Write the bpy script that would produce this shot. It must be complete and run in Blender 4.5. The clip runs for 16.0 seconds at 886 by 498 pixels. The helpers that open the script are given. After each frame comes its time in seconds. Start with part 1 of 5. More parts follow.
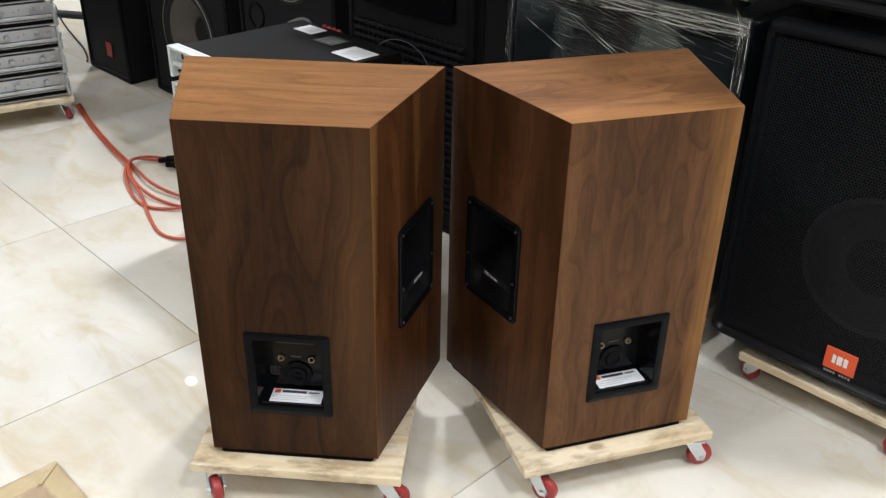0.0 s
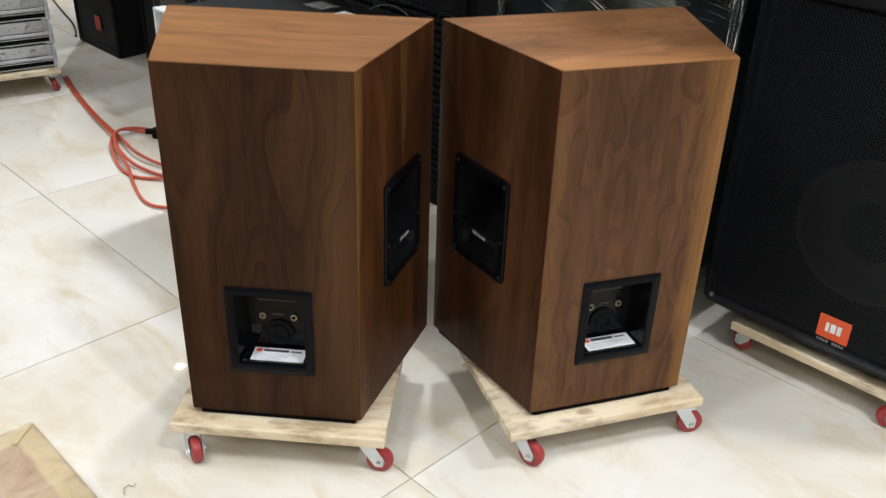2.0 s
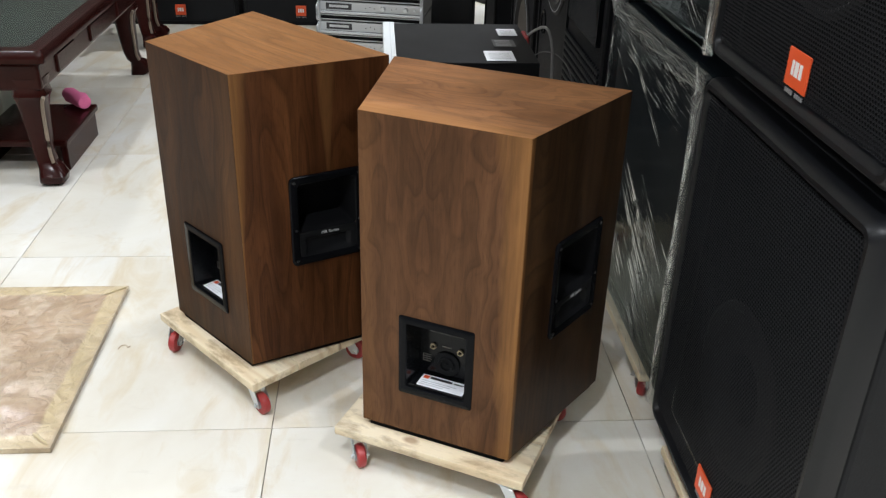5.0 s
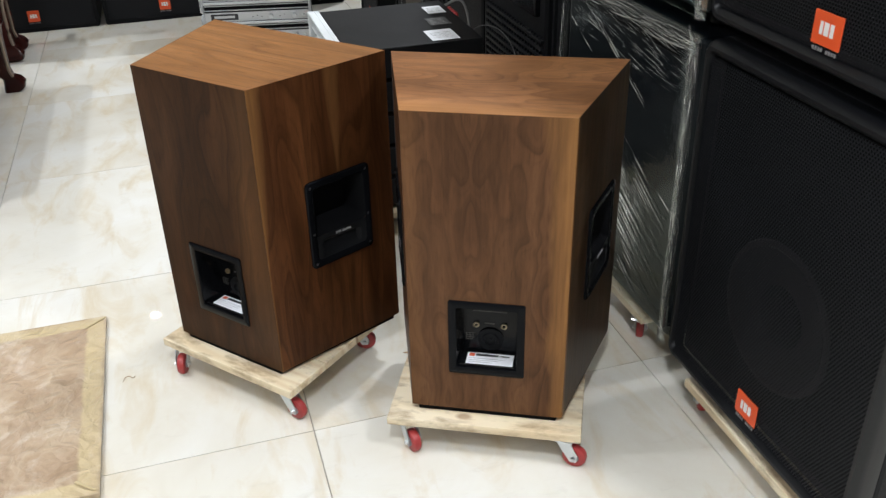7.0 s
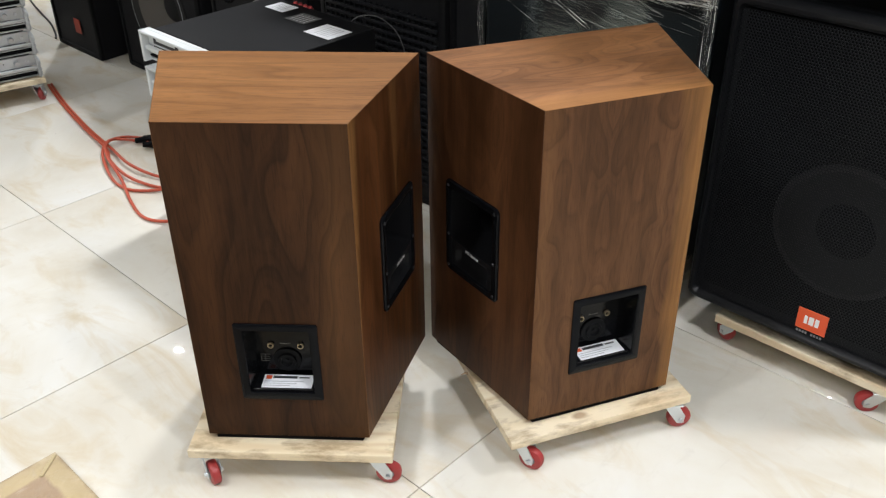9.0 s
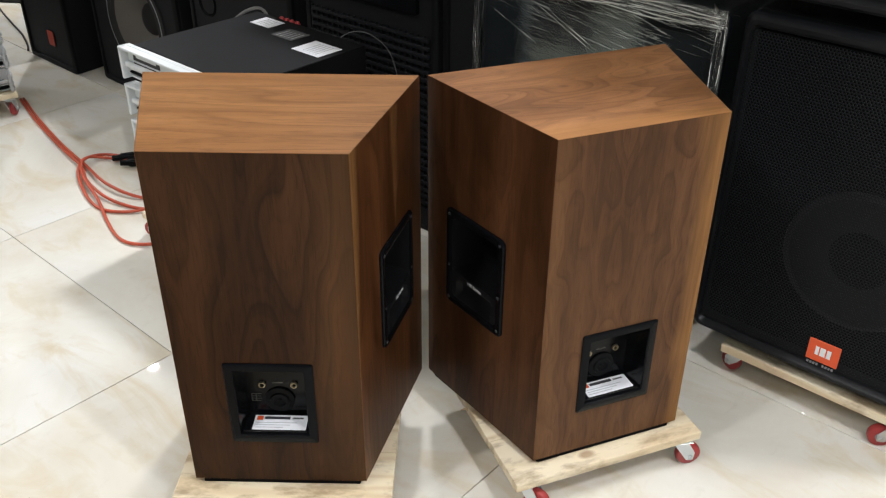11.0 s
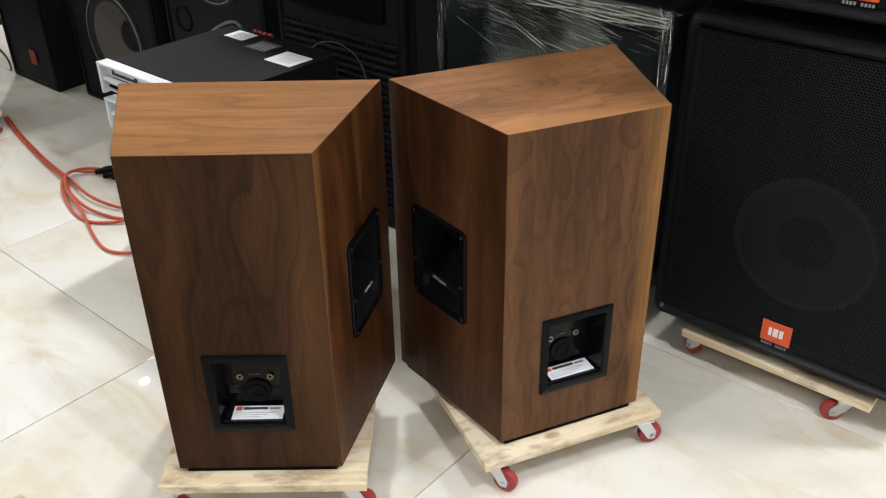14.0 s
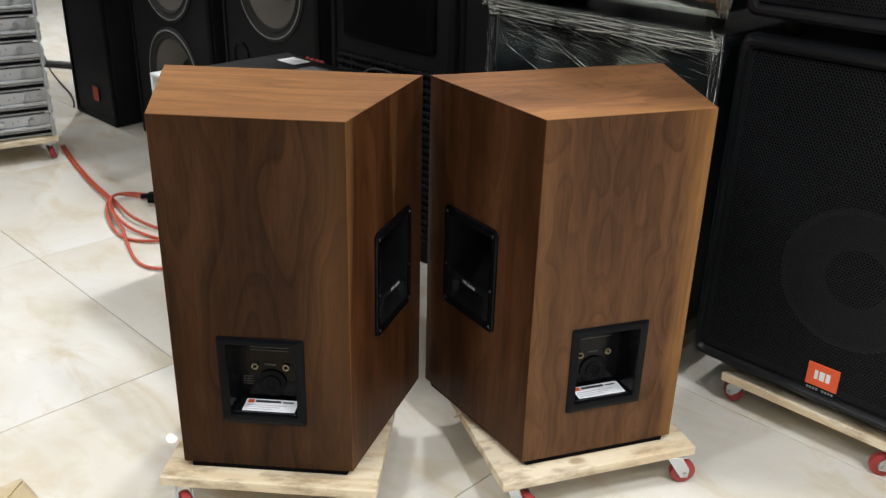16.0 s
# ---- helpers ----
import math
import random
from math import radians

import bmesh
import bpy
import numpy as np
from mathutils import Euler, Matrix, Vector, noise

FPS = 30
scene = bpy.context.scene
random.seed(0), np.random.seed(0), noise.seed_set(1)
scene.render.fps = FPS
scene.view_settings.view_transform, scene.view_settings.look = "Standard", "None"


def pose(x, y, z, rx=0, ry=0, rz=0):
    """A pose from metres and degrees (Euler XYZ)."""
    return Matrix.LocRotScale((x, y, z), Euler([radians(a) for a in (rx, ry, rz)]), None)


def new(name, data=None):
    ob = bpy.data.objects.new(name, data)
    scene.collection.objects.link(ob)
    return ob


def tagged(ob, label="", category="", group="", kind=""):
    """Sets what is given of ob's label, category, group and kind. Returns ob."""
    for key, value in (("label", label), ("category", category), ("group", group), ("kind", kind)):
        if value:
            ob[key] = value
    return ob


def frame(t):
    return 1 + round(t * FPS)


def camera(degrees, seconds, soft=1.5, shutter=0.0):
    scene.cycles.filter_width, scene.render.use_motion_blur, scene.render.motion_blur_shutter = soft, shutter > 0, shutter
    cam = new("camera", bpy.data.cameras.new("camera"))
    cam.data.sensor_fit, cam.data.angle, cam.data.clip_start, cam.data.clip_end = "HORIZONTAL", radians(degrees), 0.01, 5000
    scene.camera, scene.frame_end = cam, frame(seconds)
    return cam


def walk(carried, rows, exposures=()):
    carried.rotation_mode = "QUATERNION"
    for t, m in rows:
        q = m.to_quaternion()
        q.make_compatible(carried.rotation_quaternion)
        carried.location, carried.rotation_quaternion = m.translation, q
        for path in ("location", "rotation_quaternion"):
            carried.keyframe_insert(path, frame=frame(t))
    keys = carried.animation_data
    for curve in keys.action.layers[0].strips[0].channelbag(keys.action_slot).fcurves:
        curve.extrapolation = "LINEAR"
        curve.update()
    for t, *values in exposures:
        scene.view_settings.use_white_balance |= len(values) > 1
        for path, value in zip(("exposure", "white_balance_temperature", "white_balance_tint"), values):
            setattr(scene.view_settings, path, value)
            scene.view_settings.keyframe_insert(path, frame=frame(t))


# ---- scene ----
cam = camera(52.66, 16.0, soft=1.25, shutter=0.3)
# seconds, eye x y z, then turn about x, y, z in degrees
ROWS = [
    (0, 0, 0, 1.2623, 61.277, -0.953, 0.612),
    (0.3, -0.0035, -0.007, 1.3175, 58.648, -0.864, 0.112),
    (0.5, -0.0045, -0.002, 1.3308, 57.599, -1.088, -0.183),
    (0.7, -0.0042, -0.0048, 1.3281, 57.518, -1.422, -0.328),
    (1, -0.0057, -0.0047, 1.3164, 58.105, -1.434, -0.699),
    (1.2, -0.0086, 0.0013, 1.3247, 58.169, -1.499, -0.799),
    (1.5, 0.0004, 0.0005, 1.3228, 58.903, -1.379, -0.353),
    (1.8, -0.0019, -0.0018, 1.2742, 59.748, -1.585, -0.078),
    (2, 0.0146, -0.001, 1.1812, 61.067, -1.691, 0.568),
    (2.2, 0.0261, 0.0074, 1.1274, 61.462, -1.905, 1.325),
    (2.5, 0.0921, 0.0306, 1.1391, 61.872, -2.029, 4.898),
    (2.7, 0.191, 0.0465, 1.1624, 61.662, -2.011, 8.857),
    (3, 0.4401, 0.0877, 1.2016, 61.229, -1.953, 16.681),
    (3.2, 0.5487, 0.1, 1.2392, 60.821, -2.183, 19.965),
    (3.5, 0.6498, 0.0995, 1.2698, 60.469, -2.365, 23.183),
    (3.7, 0.7096, 0.089, 1.2678, 61.011, -2.316, 25.188),
    (4, 0.8417, 0.1001, 1.268, 61.8, -2.189, 29.46),
    (4.2, 0.9266, 0.1194, 1.2785, 62.023, -1.864, 32.413),
    (4.5, 1.0789, 0.1963, 1.2782, 62.362, -1.958, 37.13),
    (4.7, 1.17, 0.2621, 1.2648, 62.467, -2.245, 39.922),
    (5.75, 1.31, 0.33, 1.3, 61.8, -0.7, 42),
    (6.8, 1.0629, 0.1145, 1.3338, 60.631, 0.847, 30.72),
    (7, 0.9697, 0.057, 1.3384, 59.97, 1.2, 28.018),
    (7.2, 0.8836, 0.0178, 1.333, 59.57, 1.012, 26.128),
    (7.5, 0.7179, -0.014, 1.3134, 59.24, 0.409, 22.942),
    (7.7, 0.6061, -0.0183, 1.3245, 59.013, 0.224, 20.455),
    (8, 0.4822, -0.0243, 1.3263, 59.13, -0.021, 15.994),
    (8.2, 0.4069, -0.0161, 1.325, 58.812, 0.233, 12.576),
    (8.5, 0.2286, -0.0094, 1.289, 59.165, 0.985, 5.906),
    (8.7, 0.1223, -0.0032, 1.3111, 58.326, 1.1, 2.195),
    (9, -0.0001, -0.0023, 1.3338, 58.133, 0.471, -1.616),
    (9.2, -0.0235, 0.0114, 1.3184, 58.537, -0.186, -2.21),
    (11.3, -0.0463, 0.0986, 1.3288, 58.663, -0.282, -3.151),
    (11.5, -0.0414, 0.0967, 1.3379, 57.679, -0.317, -3.183),
    (12, -0.0313, 0.0641, 1.3359, 56.815, -0.223, -3.208),
    (12.5, -0.0193, 0.0365, 1.3446, 57.333, 0.525, -3.676),
    (13, -0.0106, 0.032, 1.3438, 57.966, 1.189, -4.468),
    (13.5, -0.0132, 0.0238, 1.3359, 58.492, 0.924, -4.653),
    (14, -0.0035, -0.0001, 1.3446, 59.32, 0.866, -4.445),
    (14.5, -0.0005, -0.0197, 1.3445, 59.518, -0.301, -3.221),
    (15, -0.0063, -0.0403, 1.326, 58.623, -2.128, -1.282),
    (15.3, -0.0015, -0.0483, 1.3162, 58.686, -2.28, -0.848),
    (15.5, -0.0155, -0.0523, 1.3105, 59.624, -2.256, -1.087),
    (15.7, -0.0061, -0.0401, 1.291, 61.208, -2.09, -0.708),
    (16, 0.0231, -0.0427, 1.1547, 65.745, -1.339, -0.018),
]
walk(cam, [(t, pose(x, y, z, rx, ry, rz)) for t, x, y, z, rx, ry, rz in ROWS],
     [(0, 0, 6500, 10), (2.0, 0, 6450, 10), (3.0, 0, 6300, 9), (7.7, 0, 6300, 9), (8.7, 0, 6480, 10), (16, 0, 6540, 10)])

# ---- light ----
world = bpy.data.worlds.new("world")
scene.world = world
world.use_nodes = True
world.node_tree.nodes["Background"].inputs[0].default_value = (0.9, 0.95, 1.0, 1)
world.node_tree.nodes["Background"].inputs[1].default_value = 0.05
scene.view_settings.exposure = 0.0

# the shop's axes lie at 45 degrees to the first view: u runs to the wall of loudspeakers, v along it
ROOM = pose(-0.022, 1.251, 0, 0, 0, 45)
CEILING = 2.9
LAMP_COLOUR = (0.955, 0.98, 1.02)
# u, v, watts; several are added with no lamp known there, to fill the room
LAMPS = [(-0.233, -1.678, 31), (-1.50, 0.30, 21), (-2.2, -1.6, 26), (-3.6, 1.2, 26), (1.45, -1.6, 32), (-0.6, -3.6, 32),
         (1.625, 4.262, 28), (0.35, 5.2, 22), (-0.72, 5.2, 22), (-2.3, 3.2, 25), (-2.2, 5.2, 18), (1.5, 1.4, 39), (2.1, -0.08, 36)]


def at(u, v, z=0.0, turn=0.0):
    return ROOM @ pose(u, v, z, 0, 0, turn)


# ---- materials ----
def material(name, rough=0.5, metal=0.0):
    m = bpy.data.materials.new(name)
    m.use_nodes = True
    b = m.node_tree.nodes["Principled BSDF"]
    b.inputs["Roughness"].default_value = rough
    b.inputs["Metallic"].default_value = metal
    return m, m.node_tree, b


def node(nt, kind, **settings):
    n = nt.nodes.new(kind)
    for key, value in settings.items():
        if key == "operation":
            n.operation = value
        elif key == "data_type":
            n.data_type = value
        elif key == "blend_type":
            n.blend_type = value
    return n


def coords(nt, scale=(1, 1, 1), shift=True):
    """Object coordinates, shifted at random for each object, stretched."""
    tc = nt.nodes.new("ShaderNodeTexCoord")
    mp = nt.nodes.new("ShaderNodeMapping")
    mp.inputs["Scale"].default_value = scale
    nt.links.new(tc.outputs["Object"], mp.inputs["Vector"])
    if shift:
        oi = nt.nodes.new("ShaderNodeObjectInfo")
        mu = node(nt, "ShaderNodeMath", operation="MULTIPLY")
        mu.inputs[1].default_value = 37.0
        cb = nt.nodes.new("ShaderNodeCombineXYZ")
        nt.links.new(oi.outputs["Random"], mu.inputs[0])
        for k in range(3):
            nt.links.new(mu.outputs[0], cb.inputs[k])
        nt.links.new(cb.outputs[0], mp.inputs["Location"])
    return mp.outputs[0], tc


def noise_tex(nt, vec, scale, detail=4.0, rough=0.55, distort=0.0):
    n = nt.nodes.new("ShaderNodeTexNoise")
    n.inputs["Scale"].default_value = scale
    n.inputs["Detail"].default_value = detail
    n.inputs["Roughness"].default_value = rough
    n.inputs["Distortion"].default_value = distort
    if vec is not None:
        nt.links.new(vec, n.inputs["Vector"])
    return n.outputs["Fac"]


def node_color(nt, vec, scale):
    n = nt.nodes.new("ShaderNodeTexNoise")
    n.inputs["Scale"].default_value = scale
    n.inputs["Detail"].default_value = 2.0
    nt.links.new(vec, n.inputs["Vector"])
    return n.outputs["Color"]


def ramp(nt, fac, stops):
    r = nt.nodes.new("ShaderNodeValToRGB")
    el = r.color_ramp.elements
    while len(el) < len(stops):
        el.new(0.5)
    for e, (pos, col) in zip(el, stops):
        e.position = pos
        e.color = (*col, 1) if len(col) == 3 else col
    nt.links.new(fac, r.inputs[0])
    return r.outputs[0]


def mixcol(nt, a, b, fac, blend="MIX"):
    m = node(nt, "ShaderNodeMix", data_type="RGBA", blend_type=blend)
    for sock, val in ((m.inputs[0], fac), (m.inputs[6], a), (m.inputs[7], b)):
        if isinstance(val, (int, float)):
            sock.default_value = val
        elif isinstance(val, tuple):
            sock.default_value = (*val, 1)
        else:
            nt.links.new(val, sock)
    return m.outputs[2]


def math_node(nt, op, a, b=None, c=None):
    m = node(nt, "ShaderNodeMath", operation=op)
    for k, val in enumerate((a, b, c)):
        if val is None:
            continue
        if isinstance(val, (int, float)):
            m.inputs[k].default_value = val
        else:
            nt.links.new(val, m.inputs[k])
    return m.outputs[0]


def bump(nt, b, height, strength=0.1, dist=0.01):
    n = nt.nodes.new("ShaderNodeBump")
    n.inputs["Strength"].default_value = strength
    n.inputs["Distance"].default_value = dist
    nt.links.new(height, n.inputs["Height"])
    nt.links.new(n.outputs[0], b.inputs["Normal"])


def plain(name, col, rough=0.5, metal=0.0, grain=60.0, vary=0.25, relief=0.03, spec=0.5):
    """A painted, moulded or cast surface: two scales of variation, fine relief."""
    m, nt, b = material(name, rough, metal)
    vec, _ = coords(nt)
    n1 = noise_tex(nt, vec, 4.0, 3)
    n2 = noise_tex(nt, vec, grain, 3)
    lo = tuple(c * (1 - vary) for c in col)
    hi = tuple(min(1, c * (1 + vary)) for c in col)
    c1 = ramp(nt, n1, [(0.3, lo), (0.7, hi)])
    c2 = mixcol(nt, c1, col, n2)
    nt.links.new(c2, b.inputs["Base Color"])
    rr = nt.nodes.new("ShaderNodeMapRange")
    rr.inputs["To Min"].default_value = max(0.02, rough - 0.08)
    rr.inputs["To Max"].default_value = min(1, rough + 0.08)
    nt.links.new(n1, rr.inputs["Value"])
    nt.links.new(rr.outputs[0], b.inputs["Roughness"])
    b.inputs["Specular IOR Level"].default_value = spec
    if relief:
        bump(nt, b, n2, relief, 0.003)
    return m


def walnut(name, along, tone=1.0, figure=9.0, strips=(), tint=(1, 1, 1), seed=0.0, swirl=0.4, mark=0.5, cell=11.0, cloud=0.5, band=1.0, seam=None, streak=1.0, heart=0.0):
    """Oiled walnut veneer. along: the grain's axis. strips: paler sapwood, (axis, place, half width at the head, height where it runs out, strength).
    seam: the place along x at which two leaves of veneer are book-matched; heart: how far from it each leaf has its line of eyes."""
    m, nt, b = material(name, 0.38)
    source = nt.nodes.new("ShaderNodeTexCoord").outputs["Object"]
    place = source
    if seam is not None:
        xyz = nt.nodes.new("ShaderNodeSeparateXYZ")
        nt.links.new(source, xyz.inputs[0])
        fold = nt.nodes.new("ShaderNodeCombineXYZ")
        nt.links.new(math_node(nt, "ABSOLUTE", math_node(nt, "SUBTRACT", xyz.outputs[0], seam)), fold.inputs[0])
        nt.links.new(xyz.outputs[1], fold.inputs[1])
        nt.links.new(xyz.outputs[2], fold.inputs[2])
        place = fold.outputs[0]

    def grain_coords(k, shift=0.0, matched=True):
        mp = nt.nodes.new("ShaderNodeMapping")
        sc = [1.0, 1.0, 1.0]
        sc[along] = k
        mp.inputs["Scale"].default_value = sc
        mp.inputs["Location"].default_value = (seed + shift, seed * 1.7 + shift, seed * 0.6)
        nt.links.new(place if matched else source, mp.inputs["Vector"])
        return mp.outputs[0]

    base = noise_tex(nt, grain_coords(swirl), cell, 0.9, 0.4, 0.35)
    fine = noise_tex(nt, grain_coords(0.035, 0.0, False), 150.0, 4.0, 0.65)
    pores = noise_tex(nt, grain_coords(0.055, 2.0, False), 480.0, 2.0, 0.6)
    broad = noise_tex(nt, grain_coords(0.10, 3.0), 14.0, 3.0, 0.55, 0.3)
    mv = grain_coords(0.26, 5.0)
    mottle = noise_tex(nt, mv, 13.0, 4.0, 0.6, 0.6)
    patch = noise_tex(nt, mv, 6.0, 2.0, 0.5, 0.3)
    # growth rings: each darkens slowly and then breaks off, wavering with the straight grain
    field = math_node(nt, "ADD", math_node(nt, "MULTIPLY", base, figure), math_node(nt, "ADD", math_node(nt, "MULTIPLY", fine, 0.07), math_node(nt, "MULTIPLY", mottle, 0.55)))
    if heart:
        sep = nt.nodes.new("ShaderNodeSeparateXYZ")
        nt.links.new(place, sep.inputs[0])
        off = math_node(nt, "SUBTRACT", sep.outputs[0], heart)
        field = math_node(nt, "ADD", field, math_node(nt, "MULTIPLY", math_node(nt, "SQRT", math_node(nt, "MULTIPLY_ADD", off, off, 0.0002)), 30.0))
    rings = ramp(nt, math_node(nt, "FRACT", field), [(0.0, (0.02, 0.02, 0.02)), (0.50, (0.10, 0.10, 0.10)), (0.78, (0.70, 0.70, 0.70)), (0.88, (1.0, 1.0, 1.0)), (0.95, (0.02, 0.02, 0.02))])
    thin = ramp(nt, math_node(nt, "FRACT", math_node(nt, "MULTIPLY", field, 3.0)), [(0.0, (0, 0, 0)), (0.55, (0, 0, 0)), (0.85, (1, 1, 1)), (1.0, (0, 0, 0))])
    wide = math_node(nt, "MULTIPLY_ADD", math_node(nt, "SINE", math_node(nt, "MULTIPLY", field, 1.9)), 0.5, 0.5)
    fade = ramp(nt, patch, [(0.36, (0.30, 0.30, 0.30)), (0.55, (1, 1, 1))])
    broken = ramp(nt, fine, [(0.34, (0.72, 0.72, 0.72)), (0.60, (1, 1, 1))])
    # tone also carries the light or shade that a panel stands in
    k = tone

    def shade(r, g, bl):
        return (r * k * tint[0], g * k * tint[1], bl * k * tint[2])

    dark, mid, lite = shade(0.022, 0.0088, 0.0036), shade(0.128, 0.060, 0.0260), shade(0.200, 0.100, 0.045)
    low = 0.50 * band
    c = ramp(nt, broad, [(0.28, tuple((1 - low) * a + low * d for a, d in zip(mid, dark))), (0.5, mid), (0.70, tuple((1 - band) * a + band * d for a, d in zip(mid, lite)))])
    c = mixcol(nt, c, dark, math_node(nt, "MULTIPLY", wide, 0.50 * cloud))
    c = mixcol(nt, c, dark, math_node(nt, "MULTIPLY", ramp(nt, mottle, [(0.45, (0, 0, 0)), (0.72, (1, 1, 1))]), cloud))
    c = mixcol(nt, c, dark, math_node(nt, "MULTIPLY", math_node(nt, "MULTIPLY", rings, math_node(nt, "MULTIPLY", fade, broken)), mark))
    c = mixcol(nt, c, dark, math_node(nt, "MULTIPLY", math_node(nt, "MULTIPLY", thin, fade), 0.28 * mark))
    c = mixcol(nt, c, lite, math_node(nt, "MULTIPLY", ramp(nt, fine, [(0.5, (0, 0, 0)), (0.75, (1, 1, 1))]), 0.26 * streak))
    c = mixcol(nt, c, dark, math_node(nt, "MULTIPLY", ramp(nt, fine, [(0.28, (1, 1, 1)), (0.46, (0, 0, 0))]), 0.26 * streak))
    c = mixcol(nt, c, dark, math_node(nt, "MULTIPLY", ramp(nt, pores, [(0.54, (0, 0, 0)), (0.70, (1, 1, 1))]), 0.36 * streak))
    ks = 0.55 + 0.45 * k if k < 1 else 0.80 * k
    sap = (0.315 * ks, 0.150 * ks, 0.050 * ks)
    if strips:
        sx = nt.nodes.new("ShaderNodeSeparateXYZ")
        nt.links.new(source, sx.inputs[0])
        warp = math_node(nt, "ADD", math_node(nt, "MULTIPLY_ADD", base, 1.3, -0.65), math_node(nt, "MULTIPLY_ADD", mottle, 0.7, -0.35))
        for axis, spot, half, foot, *weight in strips:
            d = math_node(nt, "ABSOLUTE", math_node(nt, "SUBTRACT", sx.outputs[axis], spot))
            size = math_node(nt, "MULTIPLY", math_node(nt, "SUBTRACT", sx.outputs[2], foot), half / (0.766 - foot))
            d = math_node(nt, "ADD", math_node(nt, "DIVIDE", d, math_node(nt, "MAXIMUM", size, 0.0006)), warp)
            mask = ramp(nt, d, [(0.30, (1, 1, 1)), (0.72, (0.55, 0.55, 0.55)), (1.05, (0, 0, 0))])
            sc = mixcol(nt, sap, tuple(0.60 * a for a in sap), ramp(nt, fine, [(0.3, (0, 0, 0)), (0.7, (1, 1, 1))]))
            c = mixcol(nt, c, sc, math_node(nt, "MULTIPLY", mask, weight[0] if weight else 0.9))
    nt.links.new(c, b.inputs["Base Color"])
    nt.links.new(ramp(nt, fine, [(0.2, (0.34, 0.34, 0.34)), (0.8, (0.50, 0.50, 0.50))]), b.inputs["Roughness"])
    bump(nt, b, pores, 0.06, 0.001)
    b.inputs["Specular IOR Level"].default_value = 0.12
    b.inputs["Coat Weight"].default_value = 0.03
    b.inputs["Coat Roughness"].default_value = 0.22
    return m


def pine(name):
    m, nt, b = material(name, 0.6)
    vec, _ = coords(nt, (0.12, 1, 1))
    base = noise_tex(nt, vec, 6.0, 2, 0.5, 0.3)
    rings = math_node(nt, "MULTIPLY_ADD", math_node(nt, "SINE", math_node(nt, "MULTIPLY", base, 52.0)), 0.5, 0.5)
    c = ramp(nt, rings, [(0.0, (0.80, 0.70, 0.52)), (0.7, (0.76, 0.645, 0.45)), (1.0, (0.68, 0.54, 0.35))])
    kv, _ = coords(nt, (0.6, 1, 1))
    v = nt.nodes.new("ShaderNodeTexVoronoi")
    v.voronoi_dimensions = "2D"
    v.inputs["Scale"].default_value = 7.5
    nt.links.new(kv, v.inputs["Vector"])
    knot = ramp(nt, v.outputs["Distance"], [(0.045, (1, 1, 1)), (0.095, (0, 0, 0))])
    c = mixcol(nt, c, (0.24, 0.12, 0.05), math_node(nt, "MULTIPLY", knot, 0.8))
    stain = noise_tex(nt, kv, 5.0, 4)
    c = mixcol(nt, c, (0.72, 0.58, 0.38), ramp(nt, stain, [(0.48, (0, 0, 0)), (0.72, (0.9, 0.9, 0.9))]))
    dirt, _ = coords(nt, (0.55, 1.4, 1.4))
    c = mixcol(nt, c, (0.28, 0.19, 0.10), math_node(nt, "MULTIPLY", ramp(nt, noise_tex(nt, dirt, 17.0, 5, 0.65), [(0.49, (0, 0, 0)), (0.66, (1, 1, 1))]), 0.72))
    nt.links.new(c, b.inputs["Base Color"])
    bump(nt, b, rings, 0.12, 0.001)
    return m


def marble_tile(name):
    """Cream polished porcelain with soft veins."""
    m, nt, b = material(name, 0.1)
    b.inputs["Specular IOR Level"].default_value = 0.16
    b.inputs["Coat Weight"].default_value = 0.42
    b.inputs["Coat Roughness"].default_value = 0.010
    vec, _ = coords(nt)
    cloud = noise_tex(nt, vec, 1.7, 5, 0.6, 0.8)
    tilt, _ = coords(nt, (2.2, 0.8, 1))
    cloud2 = noise_tex(nt, tilt, 4.0, 6, 0.62, 0.9)
    c = ramp(nt, cloud, [(0.30, (0.630, 0.575, 0.475)), (0.5, (0.715, 0.685, 0.61)), (0.7, (0.77, 0.76, 0.725))])
    c = mixcol(nt, c, (0.60, 0.49, 0.32), math_node(nt, "MULTIPLY", ramp(nt, cloud2, [(0.50, (0, 0, 0)), (0.70, (1, 1, 1))]), 0.68))
    scuff, _ = coords(nt, (1.0, 3.0, 1))
    c = mixcol(nt, c, (0.46, 0.42, 0.35), math_node(nt, "MULTIPLY", ramp(nt, noise_tex(nt, scuff, 11.0, 6, 0.7, 0.4), [(0.58, (0, 0, 0)), (0.74, (1, 1, 1))]), 0.22))
    nt.links.new(c, b.inputs["Base Color"])
    nt.links.new(ramp(nt, cloud2, [(0.2, (0.26, 0.26, 0.26)), (0.8, (0.38, 0.38, 0.38))]), b.inputs["Roughness"])
    bump(nt, b, noise_tex(nt, vec, 9.0, 2), 0.012, 0.01)
    return m


